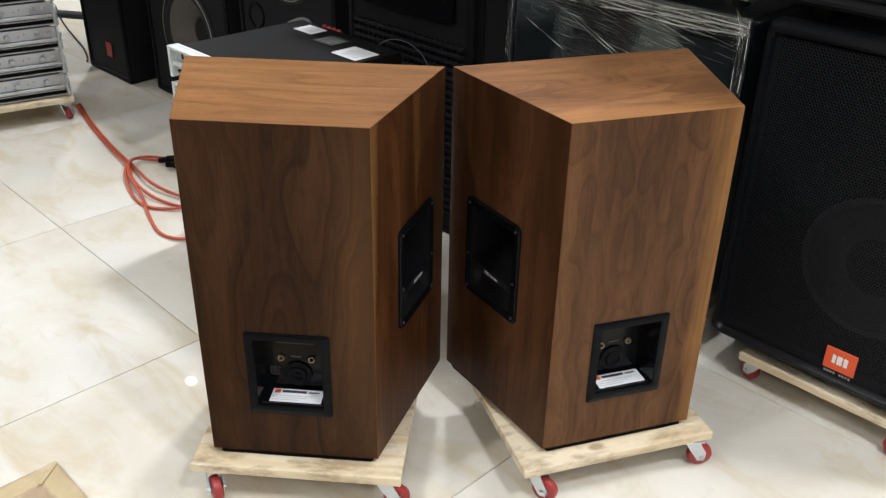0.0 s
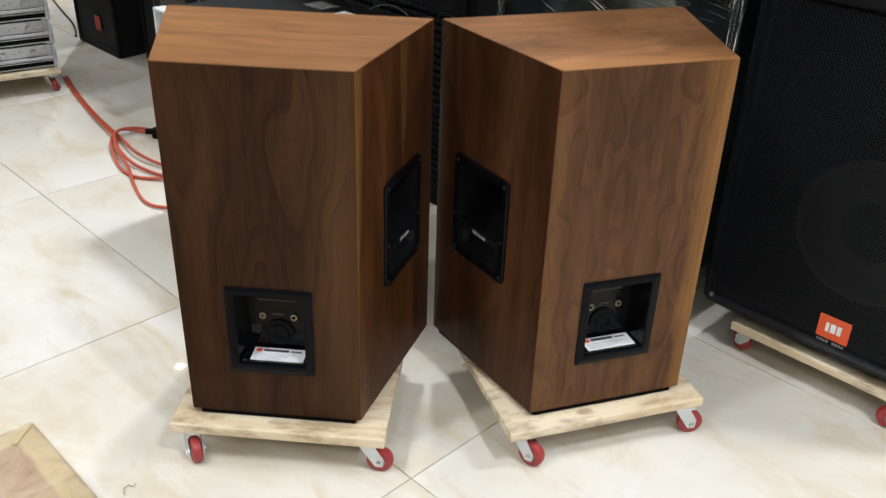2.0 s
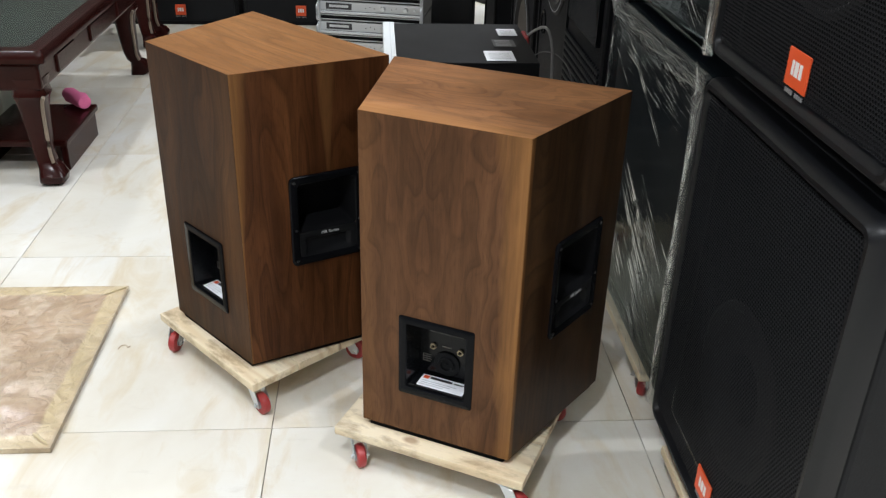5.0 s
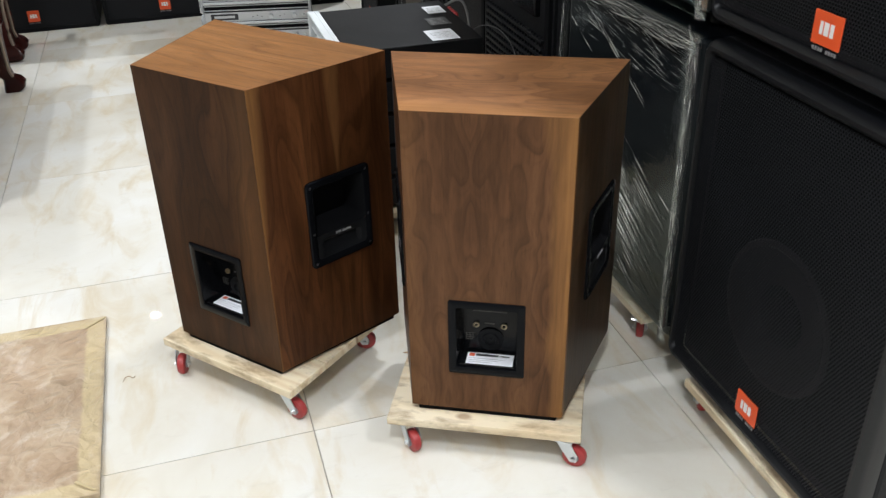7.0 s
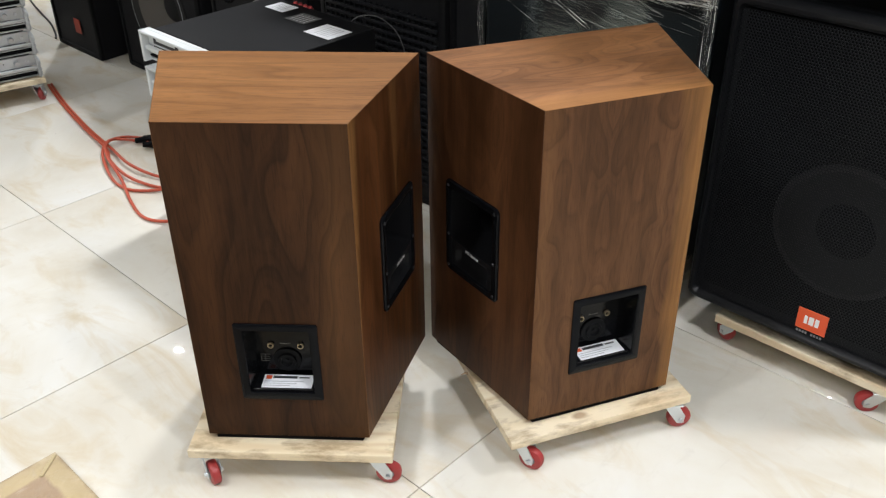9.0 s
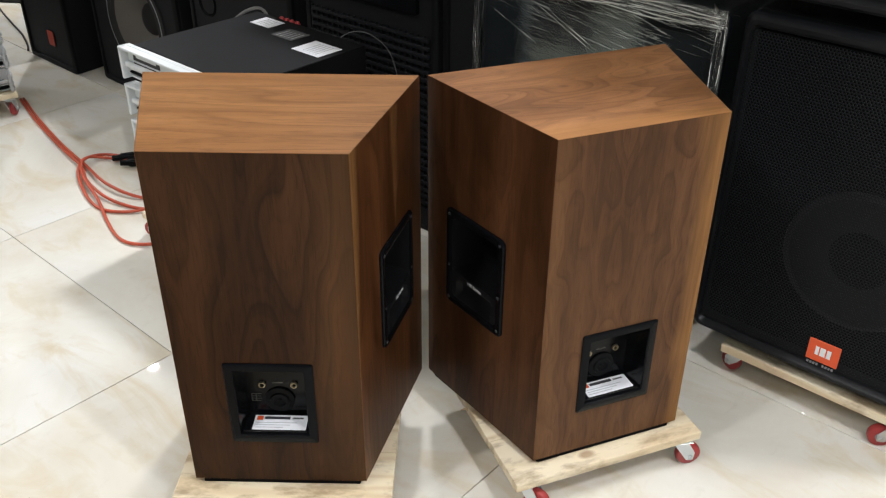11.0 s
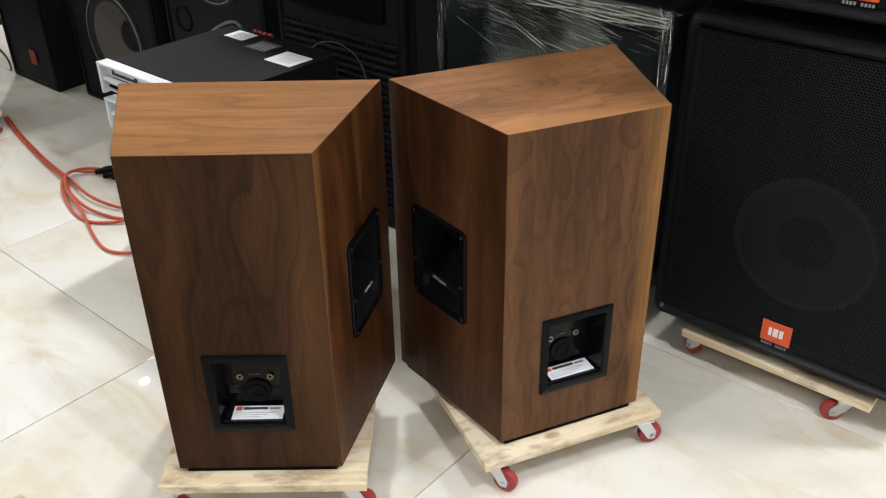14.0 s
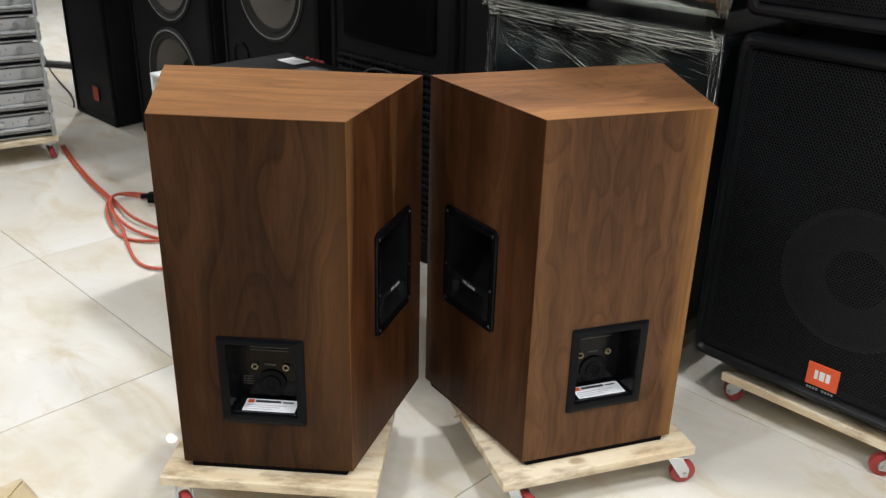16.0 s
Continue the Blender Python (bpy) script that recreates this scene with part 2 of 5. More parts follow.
def film_mat(name):
    """Clear stretch film, pulled taut: a faint mirror over the see-through."""
    m, nt, b = material(name, 0.12)
    out = nt.nodes["Material Output"]
    vec, _ = coords(nt, (1, 1, 1))
    tc = vec.node
    tc.inputs["Rotation"].default_value = (0, radians(-14), 0)
    tc.inputs["Scale"].default_value = (2.5, 1, 55)
    folds = noise_tex(nt, vec, 1.6, 4, 0.6, 0.5)
    crease, _ = coords(nt, (5, 5, 5))
    small = noise_tex(nt, crease, 1.5, 3, 0.5)
    height = math_node(nt, "ADD", math_node(nt, "MULTIPLY", folds, 0.5), small)
    gl = nt.nodes.new("ShaderNodeBsdfGlossy")
    gl.inputs["Roughness"].default_value = 0.05
    gl.inputs["Color"].default_value = (0.84, 0.95, 0.92, 1)
    bp = nt.nodes.new("ShaderNodeBump")
    bp.inputs["Strength"].default_value = 0.09
    bp.inputs["Distance"].default_value = 0.012
    nt.links.new(height, bp.inputs["Height"])
    nt.links.new(bp.outputs[0], gl.inputs["Normal"])
    tr = nt.nodes.new("ShaderNodeBsdfTransparent")
    mx = nt.nodes.new("ShaderNodeMixShader")
    # layers: extra mirror low on the front, putting in more floor reflection
    film_coords = coords(nt, (1, 1, 1), shift=False)[1]
    sx = nt.nodes.new("ShaderNodeSeparateXYZ")
    nt.links.new(film_coords.outputs["Object"], sx.inputs[0])
    layers = ramp(nt, math_node(nt, "ADD", sx.outputs[2], math_node(nt, "MULTIPLY", folds, 0.12)), [(0.34, (0.16, 0.16, 0.16)), (0.48, (0.0, 0.0, 0.0))])
    thick = ramp(nt, folds, [(0.38, (0.10, 0.10, 0.10)), (0.70, (0.155, 0.155, 0.155))])
    nt.links.new(math_node(nt, "ADD", layers, thick), mx.inputs[0])
    nt.links.new(tr.outputs[0], mx.inputs[1])
    nt.links.new(gl.outputs[0], mx.inputs[2])
    nt.links.new(mx.outputs[0], out.inputs["Surface"])
    return m


def fold_mat(name):
    """A pulled crease of film: clear, with a sharp gloss that catches the lamps."""
    m, nt, b = material(name, 0.1)
    out = nt.nodes["Material Output"]
    gl = nt.nodes.new("ShaderNodeBsdfGlossy")
    gl.inputs["Roughness"].default_value = 0.06
    gl.inputs["Color"].default_value = (0.95, 0.99, 1.0, 1)
    vec, _ = coords(nt, (90, 90, 90))
    bp = nt.nodes.new("ShaderNodeBump")
    bp.inputs["Strength"].default_value = 0.5
    bp.inputs["Distance"].default_value = 0.002
    nt.links.new(noise_tex(nt, vec, 1.0, 2), bp.inputs["Height"])
    nt.links.new(bp.outputs[0], gl.inputs["Normal"])
    tr = nt.nodes.new("ShaderNodeBsdfTransparent")
    mx = nt.nodes.new("ShaderNodeMixShader")
    nt.links.new(ramp(nt, noise_tex(nt, vec, 0.14, 3), [(0.40, (0.05, 0.05, 0.05)), (0.54, (1.0, 1.0, 1.0))]), mx.inputs[0])
    nt.links.new(tr.outputs[0], mx.inputs[1])
    nt.links.new(gl.outputs[0], mx.inputs[2])
    nt.links.new(mx.outputs[0], out.inputs["Surface"])
    return m


def pleat_mat(name):
    """Film gathered in a loose skirt of pleats, mostly clear."""
    m, nt, b = material(name, 0.2)
    out = nt.nodes["Material Output"]
    gl = nt.nodes.new("ShaderNodeBsdfGlossy")
    gl.inputs["Roughness"].default_value = 0.2
    tr = nt.nodes.new("ShaderNodeBsdfTransparent")
    df = nt.nodes.new("ShaderNodeBsdfDiffuse")
    df.inputs["Color"].default_value = (0.70, 0.74, 0.74, 1)
    shine = nt.nodes.new("ShaderNodeMixShader")
    shine.inputs[0].default_value = 0.09
    nt.links.new(gl.outputs[0], shine.inputs[1])
    nt.links.new(df.outputs[0], shine.inputs[2])
    mx = nt.nodes.new("ShaderNodeMixShader")
    vec, _ = coords(nt, (18, 18, 18))
    nt.links.new(ramp(nt, noise_tex(nt, vec, 1.0, 4, 0.6), [(0.40, (0.08, 0.08, 0.08)), (0.72, (0.15, 0.15, 0.15))]), mx.inputs[0])
    nt.links.new(tr.outputs[0], mx.inputs[1])
    nt.links.new(shine.outputs[0], mx.inputs[2])
    nt.links.new(mx.outputs[0], out.inputs["Surface"])
    return m


def taped_panel(name, u0, u1, v0, v1):
    """Brown card under crumpled clear film, with ochre tape run along its edges."""
    m, nt, b = material(name, 0.3)
    vec, tc = coords(nt, (1, 1, 1), shift=False)
    n1 = noise_tex(nt, vec, 6.0, 5, 0.6, 0.8)
    n2 = noise_tex(nt, vec, 9.0, 5, 0.6, 1.1)
    n3 = noise_tex(nt, vec, 60.0, 4, 0.6, 0.5)
    c = ramp(nt, n1, [(0.3, (0.33, 0.225, 0.14)), (0.52, (0.42, 0.30, 0.195)), (0.75, (0.50, 0.38, 0.26))])
    c = mixcol(nt, c, (0.70, 0.62, 0.52), math_node(nt, "MULTIPLY", ramp(nt, n2, [(0.52, (0, 0, 0)), (0.70, (1, 1, 1))]), 0.55))
    c = mixcol(nt, c, (0.25, 0.16, 0.09), math_node(nt, "MULTIPLY", ramp(nt, n2, [(0.30, (1, 1, 1)), (0.42, (0, 0, 0))]), 0.35))
    bent = mixcol(nt, vec, node_color(nt, vec, 9.0), 0.22)
    cells = []
    for scale in (6.5, 15.0):
        v = nt.nodes.new("ShaderNodeTexVoronoi")
        v.feature = "DISTANCE_TO_EDGE"
        v.inputs["Scale"].default_value = scale
        nt.links.new(bent, v.inputs["Vector"])
        cells.append(v.outputs["Distance"])
    # paler colour along the creases, painted as highlights of the crumpled film
    ridge = ramp(nt, cells[0], [(0.0, (1, 1, 1)), (0.10, (0, 0, 0))])
    c = mixcol(nt, c, (0.72, 0.62, 0.46), math_node(nt, "MULTIPLY", ridge, math_node(nt, "MULTIPLY", n2, 0.32)))
    sx = nt.nodes.new("ShaderNodeSeparateXYZ")
    nt.links.new(tc.outputs["Object"], sx.inputs[0])
    edge = None
    for axis, lo, hi in ((0, u0, u1), (1, v0, v1)):
        for d in (math_node(nt, "SUBTRACT", sx.outputs[axis], lo), math_node(nt, "SUBTRACT", hi, sx.outputs[axis])):
            edge = d if edge is None else math_node(nt, "MINIMUM", edge, d)
    edge = math_node(nt, "ADD", edge, math_node(nt, "MULTIPLY_ADD", n2, 0.03, -0.015))
    tape = ramp(nt, math_node(nt, "MULTIPLY", edge, 5.0), [(0.0, (0.75, 0.75, 0.75)), (0.20, (1, 1, 1)), (0.24, (0, 0, 0))])
    c = mixcol(nt, c, mixcol(nt, (0.50, 0.39, 0.20), (0.64, 0.53, 0.33), n2), math_node(nt, "MULTIPLY", tape, 0.8))
    rim = ramp(nt, math_node(nt, "MULTIPLY", edge, 5.0), [(0.0, (1, 1, 1)), (0.03, (0, 0, 0))])
    c = mixcol(nt, c, (0.34, 0.26, 0.17), math_node(nt, "MULTIPLY", rim, 0.7))
    nt.links.new(c, b.inputs["Base Color"])
    crumple = math_node(nt, "ADD", math_node(nt, "MULTIPLY", cells[0], -1.2), math_node(nt, "MULTIPLY", cells[1], -0.8))
    bump(nt, b, math_node(nt, "ADD", math_node(nt, "ADD", n1, crumple), math_node(nt, "MULTIPLY", n3, 0.12)), 0.65, 0.014)
    b.inputs["Coat Weight"].default_value = 0.5
    b.inputs["Coat Roughness"].default_value = 0.22
    return m


BLACK = plain("black textured paint", (0.0125, 0.0129, 0.0145), 0.6, grain=400, relief=0.2, spec=0.14)
BLACK_GLOSS = plain("black moulded plastic", (0.0046, 0.0050, 0.0060), 0.24, grain=200, relief=0.015, spec=0.075)
BLACK_SATIN = plain("satin black steel", (0.0075, 0.0078, 0.0088), 0.55, grain=300, relief=0.05, spec=0.10)
GRILLE = plain("black grille steel", (0.0140, 0.0147, 0.0168), 0.5, grain=500, relief=0.05, spec=0.12)
RECESS = plain("glossy black moulding", (0.0036, 0.0039, 0.0047), 0.20, grain=200, relief=0.0, spec=0.20)
LIP_GLOSS = plain("polished black edge", (0.004, 0.004, 0.005), 0.16, grain=200, relief=0.0, spec=0.6)
VOID = plain("black baffle foam", (0.0042, 0.0043, 0.0050), 0.9, spec=0.1)
RUBBER = plain("black rubber", (0.012, 0.012, 0.012), 0.75)
CONE_GREY = plain("grey paper cone", (0.115, 0.105, 0.094), 0.8, grain=120, relief=0.2)
CONE_BLACK = plain("black paper cone", (0.0150, 0.0148, 0.0152), 0.75, grain=120, spec=0.2)
STEEL = plain("zinc-plated steel", (0.62, 0.65, 0.68), 0.3, 1.0, grain=90)
STEEL_GREY = plain("dark screw steel", (0.05, 0.05, 0.053), 0.45, 1.0, grain=90)
ALU = plain("brushed aluminium front", (0.56, 0.58, 0.60), 0.42, 0.55, grain=140, vary=0.1)
ALU_WHITE = plain("pale painted aluminium", (0.72, 0.75, 0.76), 0.4, 0.1, grain=140, vary=0.08)
CHASSIS = plain("black amplifier steel", (0.0075, 0.0076, 0.0084), 0.5, grain=300, relief=0.06, spec=0.20)
RED_WHEEL = plain("red polyurethane tread", (0.34, 0.036, 0.036), 0.42, grain=40, vary=0.12)
HUB_GREY = plain("grey nylon hub", (0.28, 0.30, 0.32), 0.5)
ORANGE = plain("orange enamel badge", (0.72, 0.090, 0.022), 0.4, grain=40, vary=0.06)
# the badge orange again, darkened for the shade where this one hangs
SHADED_ORANGE = plain("orange badge with shade in its colour", (0.36, 0.045, 0.022), 0.6, grain=40, vary=0.1)
WHITE_PRINT = plain("white print", (0.80, 0.80, 0.80), 0.5, vary=0.05)
PAPER = plain("white paper sticker", (0.82, 0.83, 0.86), 0.45, vary=0.05)
GREY_PRINT = plain("grey print", (0.10, 0.10, 0.10), 0.6)
LOW_PRINT = plain("worn grey print", (0.24, 0.24, 0.245), 0.6)
PALE_PRINT = plain("pale grey print", (0.42, 0.42, 0.43), 0.6)
DIM_PRINT = plain("dim grey print", (0.075, 0.072, 0.064), 0.6)
DARK_PRINT = plain("dark print", (0.03, 0.03, 0.035), 0.5)
BRASS = plain("worn brass ring", (0.38, 0.32, 0.22), 0.5, 1.0)
PINE = pine("rough sawn pine")
CABLE = plain("orange cable sheath", (0.50, 0.085, 0.042), 0.5, grain=30, vary=0.15)
GREY_CABLE = plain("grey cable sheath", (0.20, 0.20, 0.20), 0.5)
DULL_CABLE = plain("dull grey cable sheath", (0.085, 0.085, 0.085), 0.5)
BLACK_CABLE = plain("black cable sheath", (0.015, 0.015, 0.016), 0.5)
TILE = marble_tile("cream polished porcelain")
GROUT = plain("beige grout", (0.36, 0.31, 0.25), 0.9, grain=200)
PLASTER = plain("white plaster", (0.78, 0.77, 0.74), 0.85, grain=30, vary=0.04)
LOW_BOUNCE_GREY = plain("grey wall surface for low bounce", (0.30, 0.29, 0.28), 0.85, grain=30, vary=0.06)
FILM = film_mat("stretch film")
FOLD = fold_mat("bunched stretch film")
PLEAT = pleat_mat("gathered stretch film")
FRAME_BLACK = plain("moulded black front frame", (0.0080, 0.0085, 0.0100), 0.38, grain=300, relief=0.05, spec=0.26)
WRAPPED = plain("dark green-black cabinet under film", (0.007, 0.010, 0.013), 0.4, grain=200, spec=0.25)
PU0, PU1, PV0, PV1 = -0.75, 0.150, -0.337, 0.337
CARD = taped_panel("brown card under film", PU0, PU1, PV0, PV1)
TAPE = plain("ochre packing tape", (0.52, 0.42, 0.24), 0.3, grain=30, vary=0.2, relief=0.1)
MAHOGANY = plain("red-brown lacquered hardwood", (0.026, 0.0045, 0.0034), 0.24, grain=40, vary=0.45, spec=0.18)
WORN = plain("worn pale hardwood edge", (0.20, 0.155, 0.115), 0.5, grain=60, vary=0.45, relief=0.1)
PINK = plain("pink cloth", (0.72, 0.16, 0.33), 0.9, grain=150, relief=0.4)
PALE_CARD = plain("pale green-white card", (0.56, 0.62, 0.54), 0.6, grain=60)
CARTON = plain("brown cardboard", (0.42, 0.29, 0.17), 0.8, grain=60)
LAMP_RIM = plain("white lamp rim", (0.8, 0.8, 0.8), 0.4)


def glass_mat():
    m, nt, b = material("green-edged table glass", 0.03)
    b.inputs["Base Color"].default_value = (0.34, 0.44, 0.40, 1)
    b.inputs["Transmission Weight"].default_value = 0.9
    return m


GLASS = glass_mat()


# ---- mesh helpers ----
def link_mesh(name, me, mat, parent=None, m=None):
    ob = new(name, me)
    if mat is not None and not me.materials:
        me.materials.append(mat)
    if parent is not None:
        ob.parent = parent
    if m is not None:
        ob.matrix_local = m
    return ob


def part(name, bm, mat, parent, label="", m=None, smooth=False):
    """Links a bmesh as one mesh object under a thing or a part."""
    me = bpy.data.meshes.new(name)
    bmesh.ops.recalc_face_normals(bm, faces=bm.faces)
    if smooth:
        for f in bm.faces:
            f.smooth = True
    bm.to_mesh(me)
    bm.free()
    if smooth:
        me.set_sharp_from_angle(angle=radians(38))
    ob = link_mesh(name, me, mat, parent, m)
    if label:
        tagged(ob, label)
    return ob


def thing(name, label, category, m, group="", kind=""):
    ob = new(name)
    ob.empty_display_size = 0.05
    ob.matrix_world = m
    return tagged(ob, label, category, group, kind)


def box(x0, x1, y0, y1, z0, z1, bev=0.0, seg=2, bm=None, m=None):
    own = bmesh.new()
    v = [own.verts.new((x, y, z)) for x in (x0, x1) for y in (y0, y1) for z in (z0, z1)]
    for f in ((0, 1, 3, 2), (4, 6, 7, 5), (0, 4, 5, 1), (2, 3, 7, 6), (0, 2, 6, 4), (1, 5, 7, 3)):
        own.faces.new([v[i] for i in f])
    bmesh.ops.recalc_face_normals(own, faces=own.faces)
    if bev:
        bmesh.ops.bevel(own, geom=list(own.edges), offset=bev, segments=seg, affect="EDGES", profile=0.5)
    if m is not None:
        own.transform(m)
    if bm is None:
        return own
    return merge(bm, own)


def merge(bm, other):
    me = bpy.data.meshes.new("tmp")
    other.to_mesh(me)
    other.free()
    bm.from_mesh(me)
    bpy.data.meshes.remove(me)
    return bm


def lathe(profile, n=24, bm=None, m=None, close=False):
    """Turns (radius, height) pairs about z."""
    own = bmesh.new()
    rings = []
    for r, z in profile:
        if r < 1e-6:
            rings.append([own.verts.new((0, 0, z))])
        else:
            rings.append([own.verts.new((r * math.cos(2 * math.pi * k / n), r * math.sin(2 * math.pi * k / n), z)) for k in range(n)])
    pairs = list(zip(rings, rings[1:]))
    if close:
        pairs.append((rings[-1], rings[0]))
    for a, b in pairs:
        for k in range(n):
            q = (k + 1) % n
            if len(a) == 1 and len(b) == 1:
                continue
            if len(a) == 1:
                own.faces.new((a[0], b[k], b[q]))
            elif len(b) == 1:
                own.faces.new((a[k], b[0], a[q]))
            else:
                own.faces.new((a[k], b[k], b[q], a[q]))
    bmesh.ops.recalc_face_normals(own, faces=own.faces)
    if m is not None:
        own.transform(m)
    if bm is None:
        return own
    return merge(bm, own)


def smooth_path(pts, steps=6):
    """Catmull-Rom through the points."""
    p = [Vector(q) for q in pts]
    out = []
    n = len(p)
    for i in range(n - 1):
        a, b, c, d = p[max(i - 1, 0)], p[i], p[i + 1], p[min(i + 2, n - 1)]
        for k in range(steps):
            t = k / steps
            out.append(0.5 * ((2 * b) + (c - a) * t + (2 * a - 5 * b + 4 * c - d) * t * t + (3 * b - a - 3 * c + d) * t ** 3))
    out.append(p[-1])
    return out


def tube(pts, r, n=8, bm=None, m=None):
    own = bmesh.new()
    rings = []
    up = Vector((0, 0, 1))
    for i, q in enumerate(pts):
        q = Vector(q)
        d = (Vector(pts[min(i + 1, len(pts) - 1)]) - Vector(pts[max(i - 1, 0)])).normalized()
        s = d.cross(up)
        s = s.normalized() if s.length > 1e-4 else Vector((1, 0, 0))
        w = s.cross(d).normalized()
        rad = r[i] if isinstance(r, (list, tuple)) else r
        rings.append([own.verts.new(q + rad * (math.cos(2 * math.pi * k / n) * s + math.sin(2 * math.pi * k / n) * w)) for k in range(n)])
    for a, b in zip(rings, rings[1:]):
        for k in range(n):
            own.faces.new((a[k], b[k], b[(k + 1) % n], a[(k + 1) % n]))
    own.faces.new(rings[0])
    own.faces.new(rings[-1])
    bmesh.ops.recalc_face_normals(own, faces=own.faces)
    if m is not None:
        own.transform(m)
    if bm is None:
        return own
    return merge(bm, own)


def prism(poly, z0, z1, bev=0.0, seg=2):
    own = bmesh.new()
    lo = [own.verts.new((x, y, z0)) for x, y in poly]
    hi = [own.verts.new((x, y, z1)) for x, y in poly]
    n = len(poly)
    for k in range(n):
        own.faces.new((lo[k], lo[(k + 1) % n], hi[(k + 1) % n], hi[k]))
    own.faces.new(lo)
    own.faces.new(hi)
    bmesh.ops.recalc_face_normals(own, faces=own.faces)
    if bev:
        bmesh.ops.bevel(own, geom=list(own.edges), offset=bev, segments=seg, affect="EDGES", profile=0.5)
    return own


def rounded_rect(w, h, r, n=4, cx=0.0, cy=0.0):
    out = []
    for sx, sy, a0 in ((1, 1, 0), (-1, 1, 90), (-1, -1, 180), (1, -1, 270)):
        for k in range(n + 1):
            a = radians(a0 + 90 * k / n)
            out.append((cx + sx * (w / 2 - r) + r * math.cos(a), cy + sy * (h / 2 - r) + r * math.sin(a)))
    return out


def bridge_loops(bm, loops):
    """Quads between loops of equal length, given as lists of 3D points."""
    rows = [[bm.verts.new(q) for q in lp] for lp in loops]
    n = len(rows[0])
    for a, b in zip(rows, rows[1:]):
        for k in range(n):
            bm.faces.new((a[k], a[(k + 1) % n], b[(k + 1) % n], b[k]))
    return rows


def text_mesh(name, words, size, mat, parent, m, depth=0.0004):
    cu = bpy.data.curves.new(name, "FONT")
    cu.body, cu.size, cu.extrude, cu.align_x, cu.align_y = words, size, depth, "CENTER", "CENTER"
    tmp = bpy.data.objects.new(name, cu)
    me = bpy.data.meshes.new_from_object(tmp)
    bpy.data.objects.remove(tmp)
    bpy.data.curves.remove(cu)
    return link_mesh(name, me, mat, parent, m)


# ---- the room ----
U0, U1, V0, V1 = -6.0, 2.4, -5.0, 7.4
part("floor_bed", box(U0, U1, V0, V1, -0.12, -0.006), GROUT, None).matrix_world = ROOM
floor = tagged(bpy.data.objects["floor_bed"], "cream polished marble-look porcelain floor tiles with fine joints", "floor", kind="structure")
floor.name = "floor"


# unseen walls that close the room, kept dark to hold down bounced light
def wall(name, u0, u1, v0, v1):
    ob = part(name, box(u0, u1, v0, v1, -0.12, CEILING), LOW_BOUNCE_GREY, None)
    ob.matrix_world = ROOM
    tagged(ob, "plain grey wall added to close the shop and cut bounce", "wall", kind="structure")


wall("wall_east", U1, U1 + 0.15, V0 - 0.15, V1 + 0.15)
wall("wall_west", U0 - 0.15, U0, V0 - 0.15, V1 + 0.15)
wall("wall_north", U0, U1, V1, V1 + 0.15)
wall("wall_south", U0, U1, V0 - 0.15, V0)
ceiling = part("ceiling", box(U0 - 0.15, U1 + 0.15, V0 - 0.15, V1 + 0.15, CEILING, CEILING + 0.12), PLASTER, None)
ceiling.matrix_world = ROOM
tagged(ceiling, "plain white plaster ceiling", "ceiling", kind="structure")

for u, v, watts in LAMPS:
    data = bpy.data.lights.new("downlight", "AREA")
    data.shape, data.size, data.energy, data.color = "DISK", (0.30 if u > 1 and v < 3 else 0.06 if v > 4 else 0.12), watts, LAMP_COLOUR
    lamp = new("downlight_lamp", data)
    lamp.matrix_world = at(u, v, CEILING - 0.016)
    data.spread = radians(128)
    rim = thing("ceiling_downlight", "round white recessed downlight, switched on, placed in the unseen ceiling", "light", at(u, v, CEILING), "downlights in the ceiling")
    part("rim", lathe([(0.036, 0.0), (0.036, -0.014), (0.050, -0.010), (0.055, 0.0)], 24), LAMP_RIM, rim)


